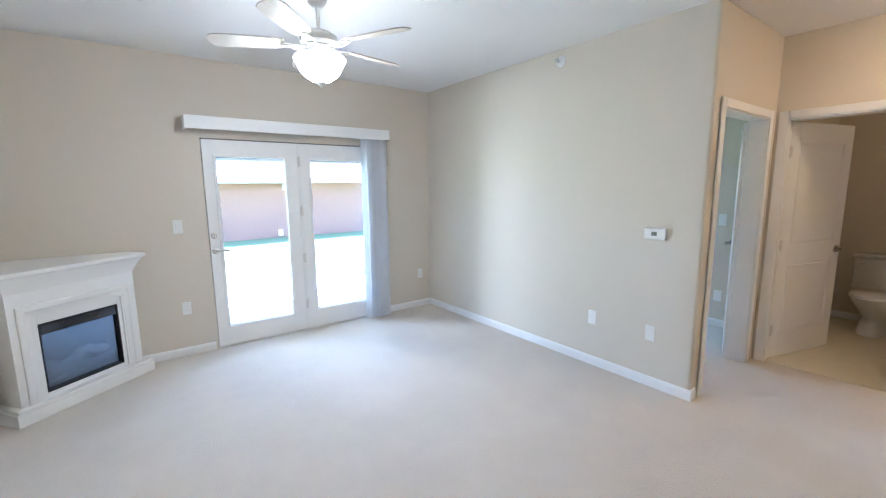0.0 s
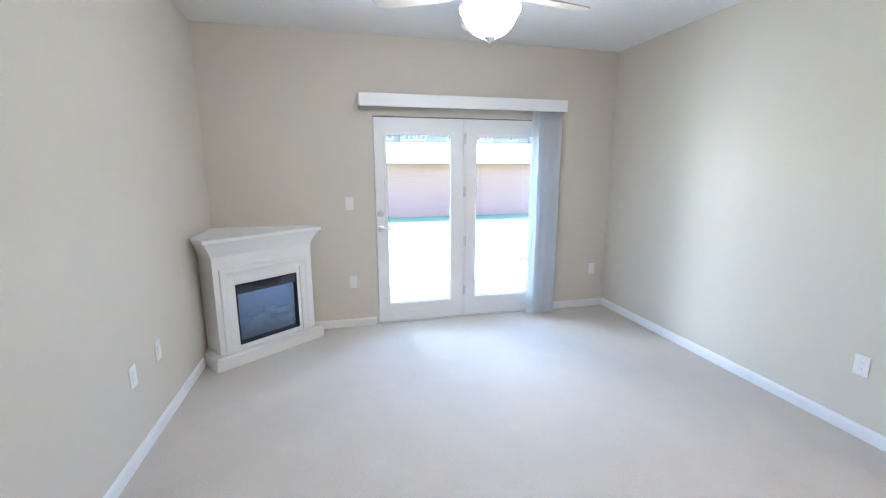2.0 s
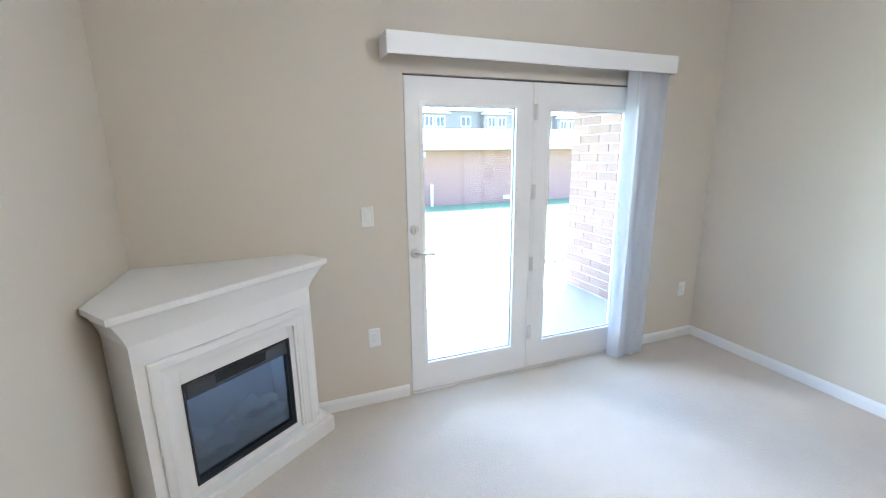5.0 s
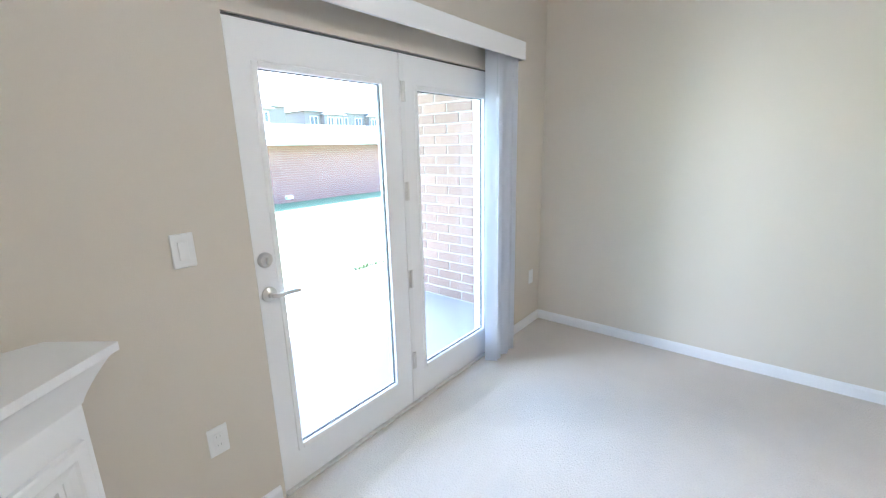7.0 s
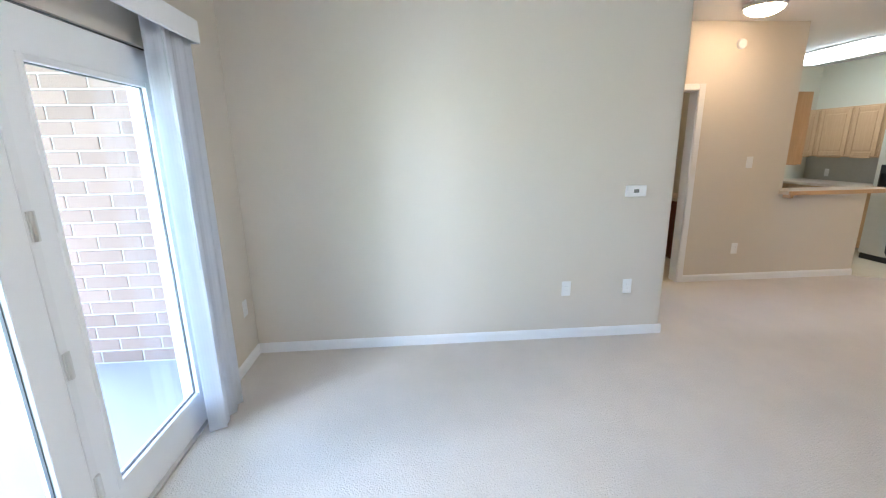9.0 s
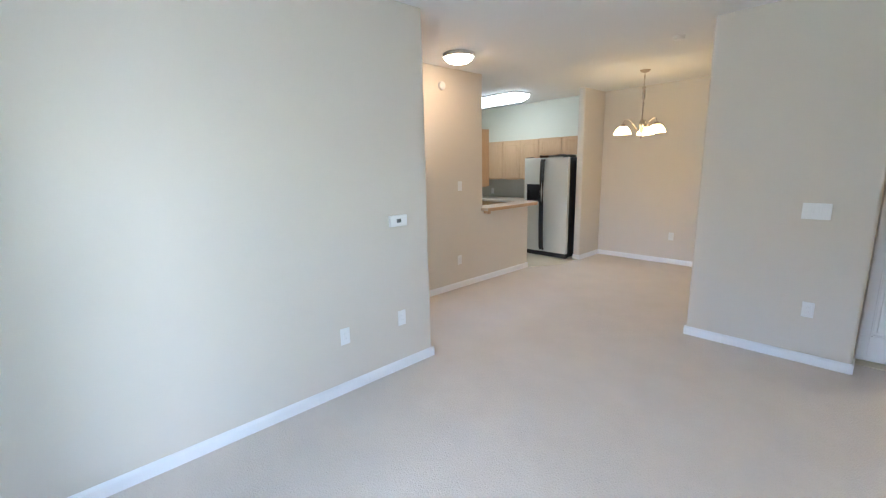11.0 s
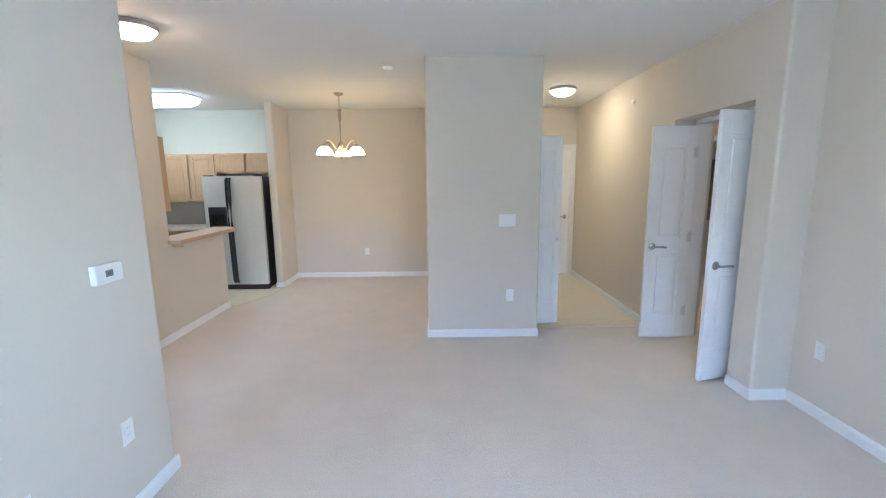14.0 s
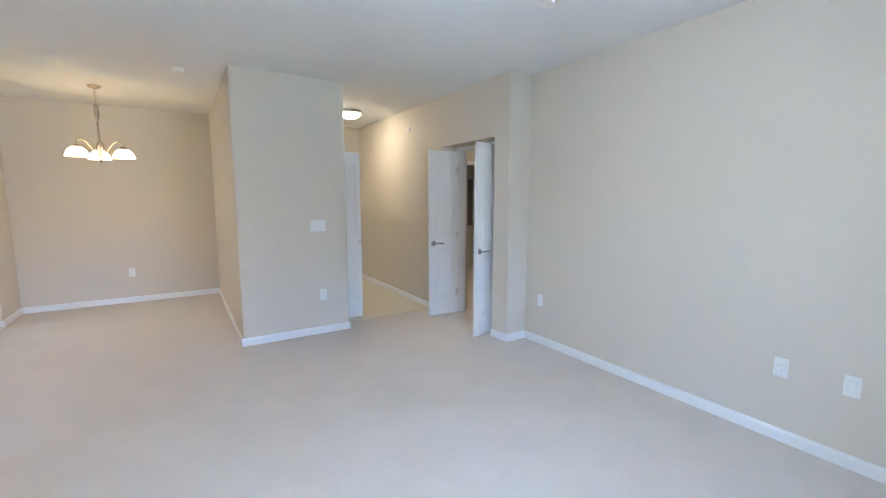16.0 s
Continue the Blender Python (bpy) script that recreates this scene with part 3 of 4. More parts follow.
tube(wd, [(2.222, 4.615, 2.11), (2.222, 4.612, 1.6), (2.222, 4.612, 0.95)], 0.005, 8)
part("wand", wd, M_GLASS, bl, "clear plastic wand")

# ---- fireplace across the corner ----
UX, UY = 0.80, 0.60                      # along the front
FP0 = Vector((-0.622, 4.020))            # front left foot of the plinth
FW = 0.945
fm = Matrix.Translation((FP0.x, FP0.y, 0)) @ Matrix.Rotation(math.atan2(UY, UX), 4, "Z")
fp = thing("electric_fireplace", "white corner mantel with an unlit black electric firebox", "fireplace", fm)


def corner_plan(over):
    """The plan of a tier, set in or out from the plinth's front, its back along the two walls."""
    y0 = -over
    inv = fm.inverted()
    wl = inv @ Vector((XW + 0.006, 4.3, 0))
    nl = inv @ Vector((0.0, YN - 0.006, 0))
    cr = inv @ Vector((XW + 0.006, YN - 0.006, 0))
    ax = inv.to_3x3() @ Vector((0, 1, 0))
    bx = inv.to_3x3() @ Vector((1, 0, 0))
    xl, xr = -over, FW + over
    tl = (xl - wl.x) / ax.x
    tr = (xr - nl.x) / bx.x
    return [(xl, y0), (xr, y0), (xr, nl.y + tr * bx.y), (cr.x, cr.y), (xl, wl.y + tl * ax.y)]


part("plinth", prism(B(), corner_plan(0.0), 0.0, 0.085), M_MANTEL, fp)
part("plinth_cap", prism(B(), corner_plan(-0.012), 0.085, 0.105), M_MANTEL, fp)
OX0, OX1, OZ0, OZ1 = 0.215, 0.745, 0.140, 0.635   # firebox opening
body = B()
plan = corner_plan(-0.055)
yb = plan[0][1]
pl2 = [(plan[0][0], yb), (OX0 - 0.03, yb), (OX0 - 0.03, yb + 0.20), (OX1 + 0.03, yb + 0.20), (OX1 + 0.03, yb), (plan[1][0], yb), plan[2], plan[3], plan[4]]
prism(body, pl2, 0.105, OZ1 + 0.06)
part("body", body, M_MANTEL, fp)
part("frieze", prism(B(), plan, OZ1 + 0.06, 0.875), M_MANTEL, fp)
sur = B()
prof = [(0.118, -0.0006), (0.117, -0.013), (0.110, -0.017), (0.082, -0.017), (0.074, -0.012), (0.056, -0.006), (0.044, -0.004), (0.043, -0.0006)]
lines = [[sur.verts.new(p) for p in ((OX0 - u, yb + yy, 0.1055), (OX0 - u, yb + yy, OZ1 + 0.03 + u), (OX1 + u, yb + yy, OZ1 + 0.03 + u), (OX1 + u, yb + yy, 0.1055))] for u, yy in prof]
for la, lb in zip(lines, lines[1:] + lines[:1]):
    for i in range(3):
        sur.faces.new((la[i], la[i + 1], lb[i + 1], lb[i]))
sur.faces.new([ln[0] for ln in lines])
sur.faces.new([ln[3] for ln in reversed(lines)])
part("frame_moulding", sur, M_MANTEL, fp)
inn = B()
box(inn, OX0 - 0.0295, yb + 0.012, 0.105, OX0, yb + 0.036, OZ1 + 0.0595, 0.002)
box(inn, OX1, yb + 0.012, 0.105, OX1 + 0.0295, yb + 0.036, OZ1 + 0.0595, 0.002)
box(inn, OX0, yb + 0.012, OZ1, OX1, yb + 0.036, OZ1 + 0.0595, 0.002)
box(inn, OX0, yb + 0.012, 0.105, OX1, yb + 0.036, OZ0, 0.002)
part("surround", inn, M_MANTEL, fp)
cor = B()
rings = []
for k in range(13):
    q = k / 12
    ov = -0.052 + 0.060 * q ** 1.25 + (0.006 if k == 12 else 0)
    rings.append([cor.verts.new((x, y, 0.875 + 0.122 * q)) for x, y in corner_plan(ov)])
for ra, rb in zip(rings, rings[1:]):
    for i in range(5):
        cor.faces.new((ra[i], ra[(i + 1) % 5], rb[(i + 1) % 5], rb[i]))
cor.faces.new(list(reversed(rings[0])))
cor.faces.new(rings[-1])
part("cornice", cor, M_MANTEL, fp, smooth=True)
mt = prism(B(), corner_plan(0.019), 0.997, 1.022)
part("mantel_shelf", mt, M_MANTEL, fp)
fbx = B()
box(fbx, OX0 + 0.002, yb + 0.026, OZ0 + 0.002, OX0 + 0.011, yb + 0.19, OZ1 - 0.002)
box(fbx, OX1 - 0.011, yb + 0.026, OZ0 + 0.002, OX1 - 0.002, yb + 0.19, OZ1 - 0.002)
box(fbx, OX0 + 0.011, yb + 0.026, OZ0 + 0.002, OX1 - 0.011, yb + 0.19, OZ0 + 0.013)
box(fbx, OX0 + 0.011, yb + 0.026, OZ1 - 0.080, OX1 - 0.011, yb + 0.19, OZ1 - 0.002)
box(fbx, OX0 + 0.011, yb + 0.17, OZ0 + 0.013, OX1 - 0.011, yb + 0.19, OZ1 - 0.08)
part("firebox", fbx, M_BLACK, fp, "black metal electric firebox")
for bx in ((OX0 + 0.0005, OZ0 + 0.0005, OX0 + 0.010, OZ1 - 0.0005), (OX1 - 0.010, OZ0 + 0.0005, OX1 - 0.0005, OZ1 - 0.0005), (OX0 + 0.010, OZ0 + 0.0005, OX1 - 0.010, OZ0 + 0.011), (OX0 + 0.010, OZ1 - 0.010, OX1 - 0.010, OZ1 - 0.0005)):
    part("bezel", box(B(), bx[0], yb + 0.006, bx[1], bx[2], yb + 0.0255, bx[3], 0.002), M_BLACK, fp, "thin black metal bezel")
gr = B()
for k in range(5):
    box(gr, OX0 + 0.14, yb + 0.006, OZ1 - 0.062 + 0.009 * k, OX1 - 0.14, yb + 0.0115, OZ1 - 0.057 + 0.009 * k)
part("vent_panel", box(B(), OX0 + 0.014, yb + 0.012, OZ1 - 0.080, OX1 - 0.014, yb + 0.0255, OZ1 - 0.013, 0.002), M_PANEL, fp, "dark slate-grey heater panel")
part("vent_grille", gr, M_BLACKPL, fp, "black slotted heater vent")
part("firebox_glass", box(B(), OX0 + 0.011, yb + 0.034, OZ0 + 0.013, OX1 - 0.011, yb + 0.039, OZ1 - 0.08), M_FGLASS, fp, "dark reflective glass")
random.seed(3)
for k, (lx, lz, ang, L) in enumerate(((0.33, 0.215, 8, 0.22), (0.48, 0.225, -12, 0.28), (0.63, 0.215, 5, 0.2), (0.45, 0.285, 14, 0.30), (0.58, 0.315, -18, 0.24), (0.36, 0.262, -25, 0.16))):
    bm = B()
    n = 9
    tube(bm, [(lx + L * (i / n - 0.5), yb + 0.10 + 0.03 * (k % 2) + 0.02 * math.sin(k + i * 0.5), lz + 0.012 * math.sin(i * 1.3 + k) + math.tan(radians(ang)) * L * (i / n - 0.5)) for i in range(n + 1)], 0.024 + 0.004 * (k % 3), 10)
    for v in bm.verts:
        v.co += 0.008 * noise.noise_vector(v.co * 22.0)
    part("log", bm, M_LOG, fp, "grey-brown ceramic log", smooth=True)
part("ember_bed", box(B(), OX0 + 0.023, yb + 0.06, OZ0 + 0.013, OX1 - 0.023, yb + 0.168, OZ0 + 0.04, 0.006), M_LOG, fp)

# ---- ceiling fan ----
FX, FY = 1.125, 2.965
fan = thing("ceiling_fan", "nickel ceiling fan with five pale blades and lit bowl", "ceiling fan", pose(FX, FY, 0))
part("canopy", lathe(B(), [(0.064, H), (0.064, H - 0.012), (0.054, H - 0.045), (0.030, H - 0.066), (0.018, H - 0.069)], 28), M_NICKEL, fan, smooth=True)
part("downrod", cyl(B(), (0, 0, 2.555), 0.0115, 0.155, 14), M_NICKEL, fan, smooth=True)
part("motor_housing", lathe(B(), [(0.024, 2.492), (0.05, 2.484), (0.088, 2.474), (0.110, 2.457), (0.116, 2.436), (0.112, 2.418), (0.088, 2.410), (0.05, 2.408)], 36), M_NICKEL, fan, smooth=True)
part("switch_housing", lathe(B(), [(0.062, 2.408), (0.072, 2.398), (0.064, 2.372), (0.085, 2.352), (0.125, 2.342), (0.150, 2.332), (0.150, 2.326), (0.11, 2.326)], 32), M_NICKEL, fan, smooth=True)
part("glass_bowl", lathe(B(), [(0.12, 2.340), (0.150, 2.335), (0.156, 2.326), (0.152, 2.312), (0.138, 2.290), (0.128, 2.268), (0.116, 2.246), (0.094, 2.222), (0.064, 2.203), (0.034, 2.190), (0.012, 2.185)], 40), M_BOWL, fan, "lit alabaster glass bowl", smooth=True)
part("finial", lathe(B(), [(0.034, 2.197), (0.032, 2.187), (0.020, 2.177), (0.010, 2.171), (0.006, 2.163)], 20), M_NICKEL, fan, smooth=True)
for k in range(5):
    a = 10.6 + 72 * k
    m = pose(0, 0, 2.402, 0, 0, a)
    for s in (-1, 1):
        ir = B()
        tube(ir, [(0.07, 0, 0.0), (0.11, s * 0.024, -0.012), (0.15, s * 0.030, -0.010), (0.19, s * 0.018, -0.004), (0.225, s * 0.004, 0.0)], 0.007, 8)
        o = part("blade_iron", ir, M_NICKEL, fan, "scrolled nickel blade bracket", smooth=True)
        o.matrix_local = m
    bb = B()
    pts = [(0.20, -0.040), (0.24, -0.054), (0.38, -0.064), (0.54, -0.068), (0.60, -0.060), (0.625, -0.034), (0.63, 0.0), (0.625, 0.034), (0.60, 0.060), (0.54, 0.068), (0.38, 0.064), (0.24, 0.054), (0.20, 0.040)]
    prism(bb, pts, 0.004, 0.011)
    o = part("blade", bb, M_BLADE, fan)
    o.matrix_local = m @ pose(0, 0, 0, 12, 0, 0)


# ---- ceiling lamps ----
def dome_light(x, y, r=0.150, glass=None):
    d = thing("ceiling_light", "lit frosted glass dome light held by nickel clips", "ceiling light", pose(x, y, 0), group="dome lights")
    part("pan", lathe(B(), [(r * 0.96, H), (r * 1.05, H - 0.012), (r * 1.06, H - 0.040), (r * 1.02, H - 0.044), (r * 0.97, H - 0.040)], 36), M_NICKEL, d, smooth=True)
    part("dome", lathe(B(), [(r * 0.94, H - 0.0405), (r * 0.95, H - 0.046), (r * 0.84, H - 0.068), (r * 0.62, H - 0.089), (r * 0.3, H - 0.103), (r * 0.05, H - 0.107)], 36), glass or M_DOME, d, "lit frosted glass dome", smooth=True)
    for k in range(3):
        a = radians(25 + 120 * k)
        c, s = math.cos(a), math.sin(a)
        cl = B()
        tube(cl, [(r * 1.05 * c, r * 1.05 * s, H - 0.024), (r * 1.09 * c, r * 1.09 * s, H - 0.032), (r * 1.08 * c, r * 1.08 * s, H - 0.046), (r * 0.99 * c, r * 0.99 * s, H - 0.052), (r * 0.93 * c, r * 0.93 * s, H - 0.053)], 0.006, 8)
        part("clip", cl, M_NICKEL, d, "small nickel glass clip", smooth=True)
    return d


dome_light(3.87, 0.45, 0.155)
dome_light(0.15, -1.76, 0.155, glass=M_DOME_HALL)
# unseen lamp, added to light the room behind the double doors
dome_light(-1.7, -0.5, glass=M_DOME_HALL)
# small unseen lamp, added to brighten the bathroom
dome_light(5.4, 0.35, 0.085)

# kitchen fluorescent
kl = thing("kitchen_light", "lit rounded fluorescent cloud fixture on the kitchen ceiling", "ceiling light", pose(5.51, -2.05, 0))


def rounded(w, d, r, n=7):
    out = []
    for cx, cy, a0 in ((w - r, d - r, 0), (-w + r, d - r, 90), (-w + r, -d + r, 180), (w - r, -d + r, 270)):
        for k in range(n + 1):
            a = radians(a0 + 90 * k / n)
            out.append((cx + r * math.cos(a), cy + r * math.sin(a)))
    return out


part("base_pan", prism(B(), rounded(0.66, 0.24, 0.14), H - 0.022, H - 0.0005), M_WHITE, kl)
kd = B()
lo, mid, hi = rounded(0.55, 0.15, 0.10), rounded(0.63, 0.215, 0.13), rounded(0.65, 0.232, 0.14)
rings = [[kd.verts.new((x, y, z)) for x, y in ps] for ps, z in ((hi, H - 0.022), (mid, H - 0.075), (lo, H - 0.12))]
for a, b in zip(rings, rings[1:]):
    for i in range(len(a)):
        kd.faces.new((a[i], a[(i + 1) % len(a)], b[(i + 1) % len(a)], b[i]))
kd.faces.new(rings[0])
kd.faces.new(list(reversed(rings[-1])))
part("diffuser", kd, M_TUBE, kl, "lit white acrylic diffuser", smooth=True)

# chandelier
CX, CY = 2.98, -1.98
ch = thing("chandelier", "pewter chandelier with three lit bell glass shades", "chandelier", pose(CX, CY, 0))
part("canopy", lathe(B(), [(0.062, H), (0.062, H - 0.008), (0.04, H - 0.026), (0.012, H - 0.034)], 28), M_PEWTER, ch, smooth=True)
cn = B()
for k in range(8):
    z = H - 0.048 - 0.024 * k
    ring = [(0.008 * math.cos(a) * (k % 2), 0.008 * math.cos(a) * (1 - k % 2), z + 0.016 * math.sin(a)) for a in [2 * math.pi * i / 10 for i in range(11)]]
    tube(cn, ring, 0.0022, 6)
part("chain", cn, M_PEWTER, ch, smooth=True)
part("stem", lathe(B(), [(0.004, 2.50), (0.022, 2.49), (0.026, 2.472), (0.014, 2.455), (0.020, 2.44), (0.021, 2.36), (0.014, 2.345), (0.009, 2.33), (0.008, 2.30), (0.016, 2.29), (0.009, 2.27), (0.008, 2.10), (0.020, 2.085), (0.034, 2.06), (0.036, 2.03), (0.026, 1.99), (0.014, 1.95), (0.010, 1.90), (0.018, 1.885), (0.014, 1.87), (0.004, 1.852)], 22), M_PEWTER, ch, smooth=True)
for k in range(3):
    a = radians(39 + 120 * k)
    c, s = math.cos(a), math.sin(a)
    arm = B()
    tube(arm, [(0.014 * c, 0.014 * s, 1.945), (0.05 * c, 0.05 * s, 1.965), (0.09 * c, 0.09 * s, 2.02), (0.13 * c, 0.13 * s, 2.075), (0.175 * c, 0.175 * s, 2.098), (0.215 * c, 0.215 * s, 2.085), (0.23 * c, 0.23 * s, 2.045)], 0.0065, 10)
    part("arm", arm, M_PEWTER, ch, "curved pewter arm", smooth=True)
    part("socket_cup", lathe(B(), [(0.012, 2.045), (0.028, 2.04), (0.034, 2.02), (0.034, 2.005)], 18, at=(0.23 * c, 0.23 * s, 0)), M_PEWTER, ch, smooth=True)
    part("glass_shade", lathe(B(), [(0.03, 2.012), (0.055, 2.005), (0.086, 1.972), (0.103, 1.93), (0.108, 1.912), (0.102, 1.912), (0.08, 1.955), (0.03, 1.985)], 30, at=(0.23 * c, 0.23 * s, 0)), M_SHADE, ch, "lit bell-shaped glass shade", smooth=True)


# ---- switch plates, outlets and devices ----
def plate(kind, x, y, z, rz, label):
    """A wall plate; local -y faces the room."""
    w = {"switch": 0.074, "double_switch": 0.165, "outlet": 0.074, "blank": 0.08}[kind]
    t = thing("outlet" if kind == "outlet" else "light_switch", label, "outlet" if kind == "outlet" else "light switch", pose(x, y, z, 0, 0, rz), group="wall plates")
    part("cover_plate", box(B(), -w / 2, -0.006, -0.06, w / 2, -0.0005, 0.06, 0.003), M_PLATE, t)
    if kind == "outlet":
        part("receptacle", box(B(), -0.0165, -0.0085, -0.033, 0.0165, -0.006, 0.033, 0.002), M_PLATE, t)
        for s in (-1, 1):
            sl = B()
            box(sl, -0.007, -0.0090, s * 0.0175 - 0.003, -0.0055, -0.0086, s * 0.0175 + 0.005)
            box(sl, 0.0055, -0.0090, s * 0.0175 - 0.003, 0.007, -0.0086, s * 0.0175 + 0.005)
            part("slot", sl, M_SLOT, t, "grey socket slots")
    else:
        for xx in ((0,) if w < 0.1 else (-0.046, 0, 0.046)):
            part("rocker", box(B(), xx - 0.0165, -0.0095, -0.033, xx + 0.0165, -0.006, 0.033, 0.002), M_PLATE, t)
    return t


plate("switch", 0.42, YN, 1.205, 0, "white rocker switch on the beige wall beside the patio doors")
plate("outlet", 0.425, YN, 0.448, 0, "white duplex outlet low on the wall beside the fireplace")
plate("outlet", 3.02, YN, 0.43, 0, "white duplex outlet low in the room corner")
plate("outlet", XE, 2.338, 0.42, -90, "white duplex outlet low on the long wall")
plate("outlet", XE, 1.838, 0.42, -90, "white duplex outlet near the wall end")
plate("double_switch", 1.04, -0.385, 1.18, 180, "white triple rocker switch plate on the closet end wall")
plate("outlet", 1.005, -0.385, 0.43, 180, "white duplex outlet on the closet end wall")
plate("outlet", XW, 1.11, 0.45, 90, "white duplex outlet beside the wall step")
plate("outlet", XW, 3.12, 0.46, 90, "white duplex outlet on the west wall")
plate("switch", XW, 3.44, 0.465, 90, "white cable plate on the west wall")
plate("switch", XB, -0.075, 1.317, -90, "white rocker switch beside the breakfast bar")
plate("outlet", XB, -0.05, 0.371, -90, "white duplex outlet low beside the breakfast bar")
plate("outlet", 2.896, YS, 0.425, 180, "white duplex outlet on the dining wall")
plate("outlet", 6.43, YS + 0.012, 1.03, 180, "white duplex outlet on the backsplash")
plate("switch", 5.10, 2.09, 1.16, -90, "white rocker switch on the bedroom wall")
plate("outlet", 5.10, 2.077, 0.34, -90, "white duplex outlet on the bedroom wall")

th = thing("thermostat", "white thermostat with a small grey display on the wall", "thermostat", pose(XE, 1.842, 1.182, 0, 0, -90))
part("case", box(B(), -0.078, -0.028, -0.042, 0.078, -0.0005, 0.042, 0.006, 2), M_PLATE, th)
part("display", box(B(), -0.022, -0.030, -0.013, 0.018, -0.028, 0.015), M_LCD, th, "grey display with dark digits")
tb = B()
for xx in (-0.014, -0.004, 0.006):
    box(tb, xx, -0.0306, -0.006, xx + 0.007, -0.030, 0.009)
part("digits", tb, M_RUBBER_GAP, th)

sp = thing("sprinkler", "white sidewall fire sprinkler high on the wall", "sprinkler", pose(XE, 2.745, 2.59, 0, 0, -90))
part("escutcheon", lathe(B(), [(0.046, 0), (0.046, 0.006), (0.036, 0.016), (0.014, 0.020)], 24, axis_m=Matrix.Rotation(radians(90), 3, "X")), M_WHITE, sp, smooth=True)
shd = B()
cyl(shd, (0, -0.03, 0), 0.008, 0.04, 12, "y")
tube(shd, [(0, -0.03, 0.012), (0, -0.045, 0.016), (0, -0.058, 0.006)], 0.003, 6)
tube(shd, [(0, -0.03, -0.012), (0, -0.045, -0.016), (0, -0.058, -0.006)], 0.003, 6)
box(shd, -0.018, -0.062, -0.012, 0.018, -0.059, 0.012, 0.001)
part("head", shd, M_CHROME, sp, "chrome sprinkler head", smooth=True)


def ceiling_disc(x, y, r, label, name="smoke_detector"):
    d = thing(name, label, name.replace("_", " "), pose(x, y, 0))
    part("base", lathe(B(), [(r, H), (r, H - 0.008), (r * 0.9, H - 0.01)], 28), M_PLATE, d, smooth=True)
    part("cover", lathe(B(), [(r * 0.86, H - 0.010), (r * 0.84, H - 0.026), (r * 0.6, H - 0.034), (r * 0.1, H - 0.036)], 28), M_PLATE, d, smooth=True)


ceiling_disc(2.2, -0.75, 0.055, "small white ceiling detector near the dining area")
cv = thing("ceiling_vent", "white slotted air vent on the hall ceiling", "vent", pose(-0.09, -3.01, H))
for bx in ((-0.17, -0.09, -0.15, 0.09), (0.15, -0.09, 0.17, 0.09), (-0.15, -0.09, 0.15, -0.07), (-0.15, 0.07, 0.15, 0.09)):
    part("frame", box(B(), bx[0], bx[1], -0.010, bx[2], bx[3], -0.0005, 0.002), M_PLATE, cv)
for k in range(6):
    sb = box(B(), -0.15, -0.008, -0.0015, 0.15, 0.008, 0.0015)
    ob = part("slat", sb, M_PLATE, cv)
    ob.matrix_local = pose(0, -0.055 + 0.022 * k, -0.008, 35, 0, 0)
hs = thing("smoke_detector", "round white alarm sounder high on the wall", "smoke detector", pose(XB, 0.204, 2.48, 0, 0, -90))
part("base", lathe(B(), [(0.05, 0), (0.05, 0.01), (0.044, 0.026), (0.015, 0.032)], 28, axis_m=Matrix.Rotation(radians(90), 3, "X")), M_PLATE, hs, smooth=True)
h2 = thing("smoke_detector", "small round white device high on the hall wall", "smoke detector", pose(XH, -1.2, 2.42, 0, 0, 90))
part("base", lathe(B(), [(0.03, 0), (0.03, 0.008), (0.024, 0.02), (0.01, 0.024)], 24, axis_m=Matrix.Rotation(radians(90), 3, "X")), M_PLATE, h2, smooth=True)


# ---- kitchen ----
def cabinet(x0, x1, y0, y1, z0, z1, doors, facing, label, name="wall_cabinet", group="maple cabinets"):
    """A framed cabinet with raised panel doors on its +y (facing 1) or -y (facing -1) side."""
    c = thing(name, label, "cabinet", pose(x0, y0, z0), group=group)
    w, d, h = x1 - x0, y1 - y0, z1 - z0
    part("body", box(B(), 0, 0, 0, w, d, h, 0.002), M_MAPLE, c)
    dw = w / doors
    yf = d if facing > 0 else 0
    for i in range(doors):
        a, b = i * dw + 0.018, (i + 1) * dw - 0.018
        bm = B()
        ya, yb2 = (yf + 0.001, yf + 0.019) if facing > 0 else (yf - 0.019, yf - 0.001)
        st = min(0.055, (b - a) / 4)
        box(bm, a, ya, 0.018, a + st, yb2, h - 0.018, 0.003)
        box(bm, b - st, ya, 0.018, b, yb2, h - 0.018, 0.003)
        box(bm, a + st, ya, 0.018, b - st, yb2, 0.018 + st, 0.003)
        box(bm, a + st, ya, h - 0.018 - st, b - st, yb2, h - 0.018, 0.003)
        ym = (ya, yb2 - 0.007) if facing > 0 else (ya + 0.007, yb2)
        box(bm, a + st, ym[0], 0.018 + st, b - st, ym[1], h - 0.018 - st)
        if h > 0.4:
            box(bm, a + st + 0.02, min(ya, yb2) + 0.002, 0.018 + st + 0.02, b - st - 0.02, max(ya, yb2) - 0.002, h - 0.038 - st, 0.004)
        dr = part("door", bm, M_MAPLE, c)
        pl = B()
        box(pl, a + st, yf, -0.012 if z0 > 1 else h - 0.05, b - st, yf + facing * 0.021, 0.004 if z0 > 1 else h - 0.04, 0.002)
        part("finger_pull", pl, M_MAPLE, dr)
    return c


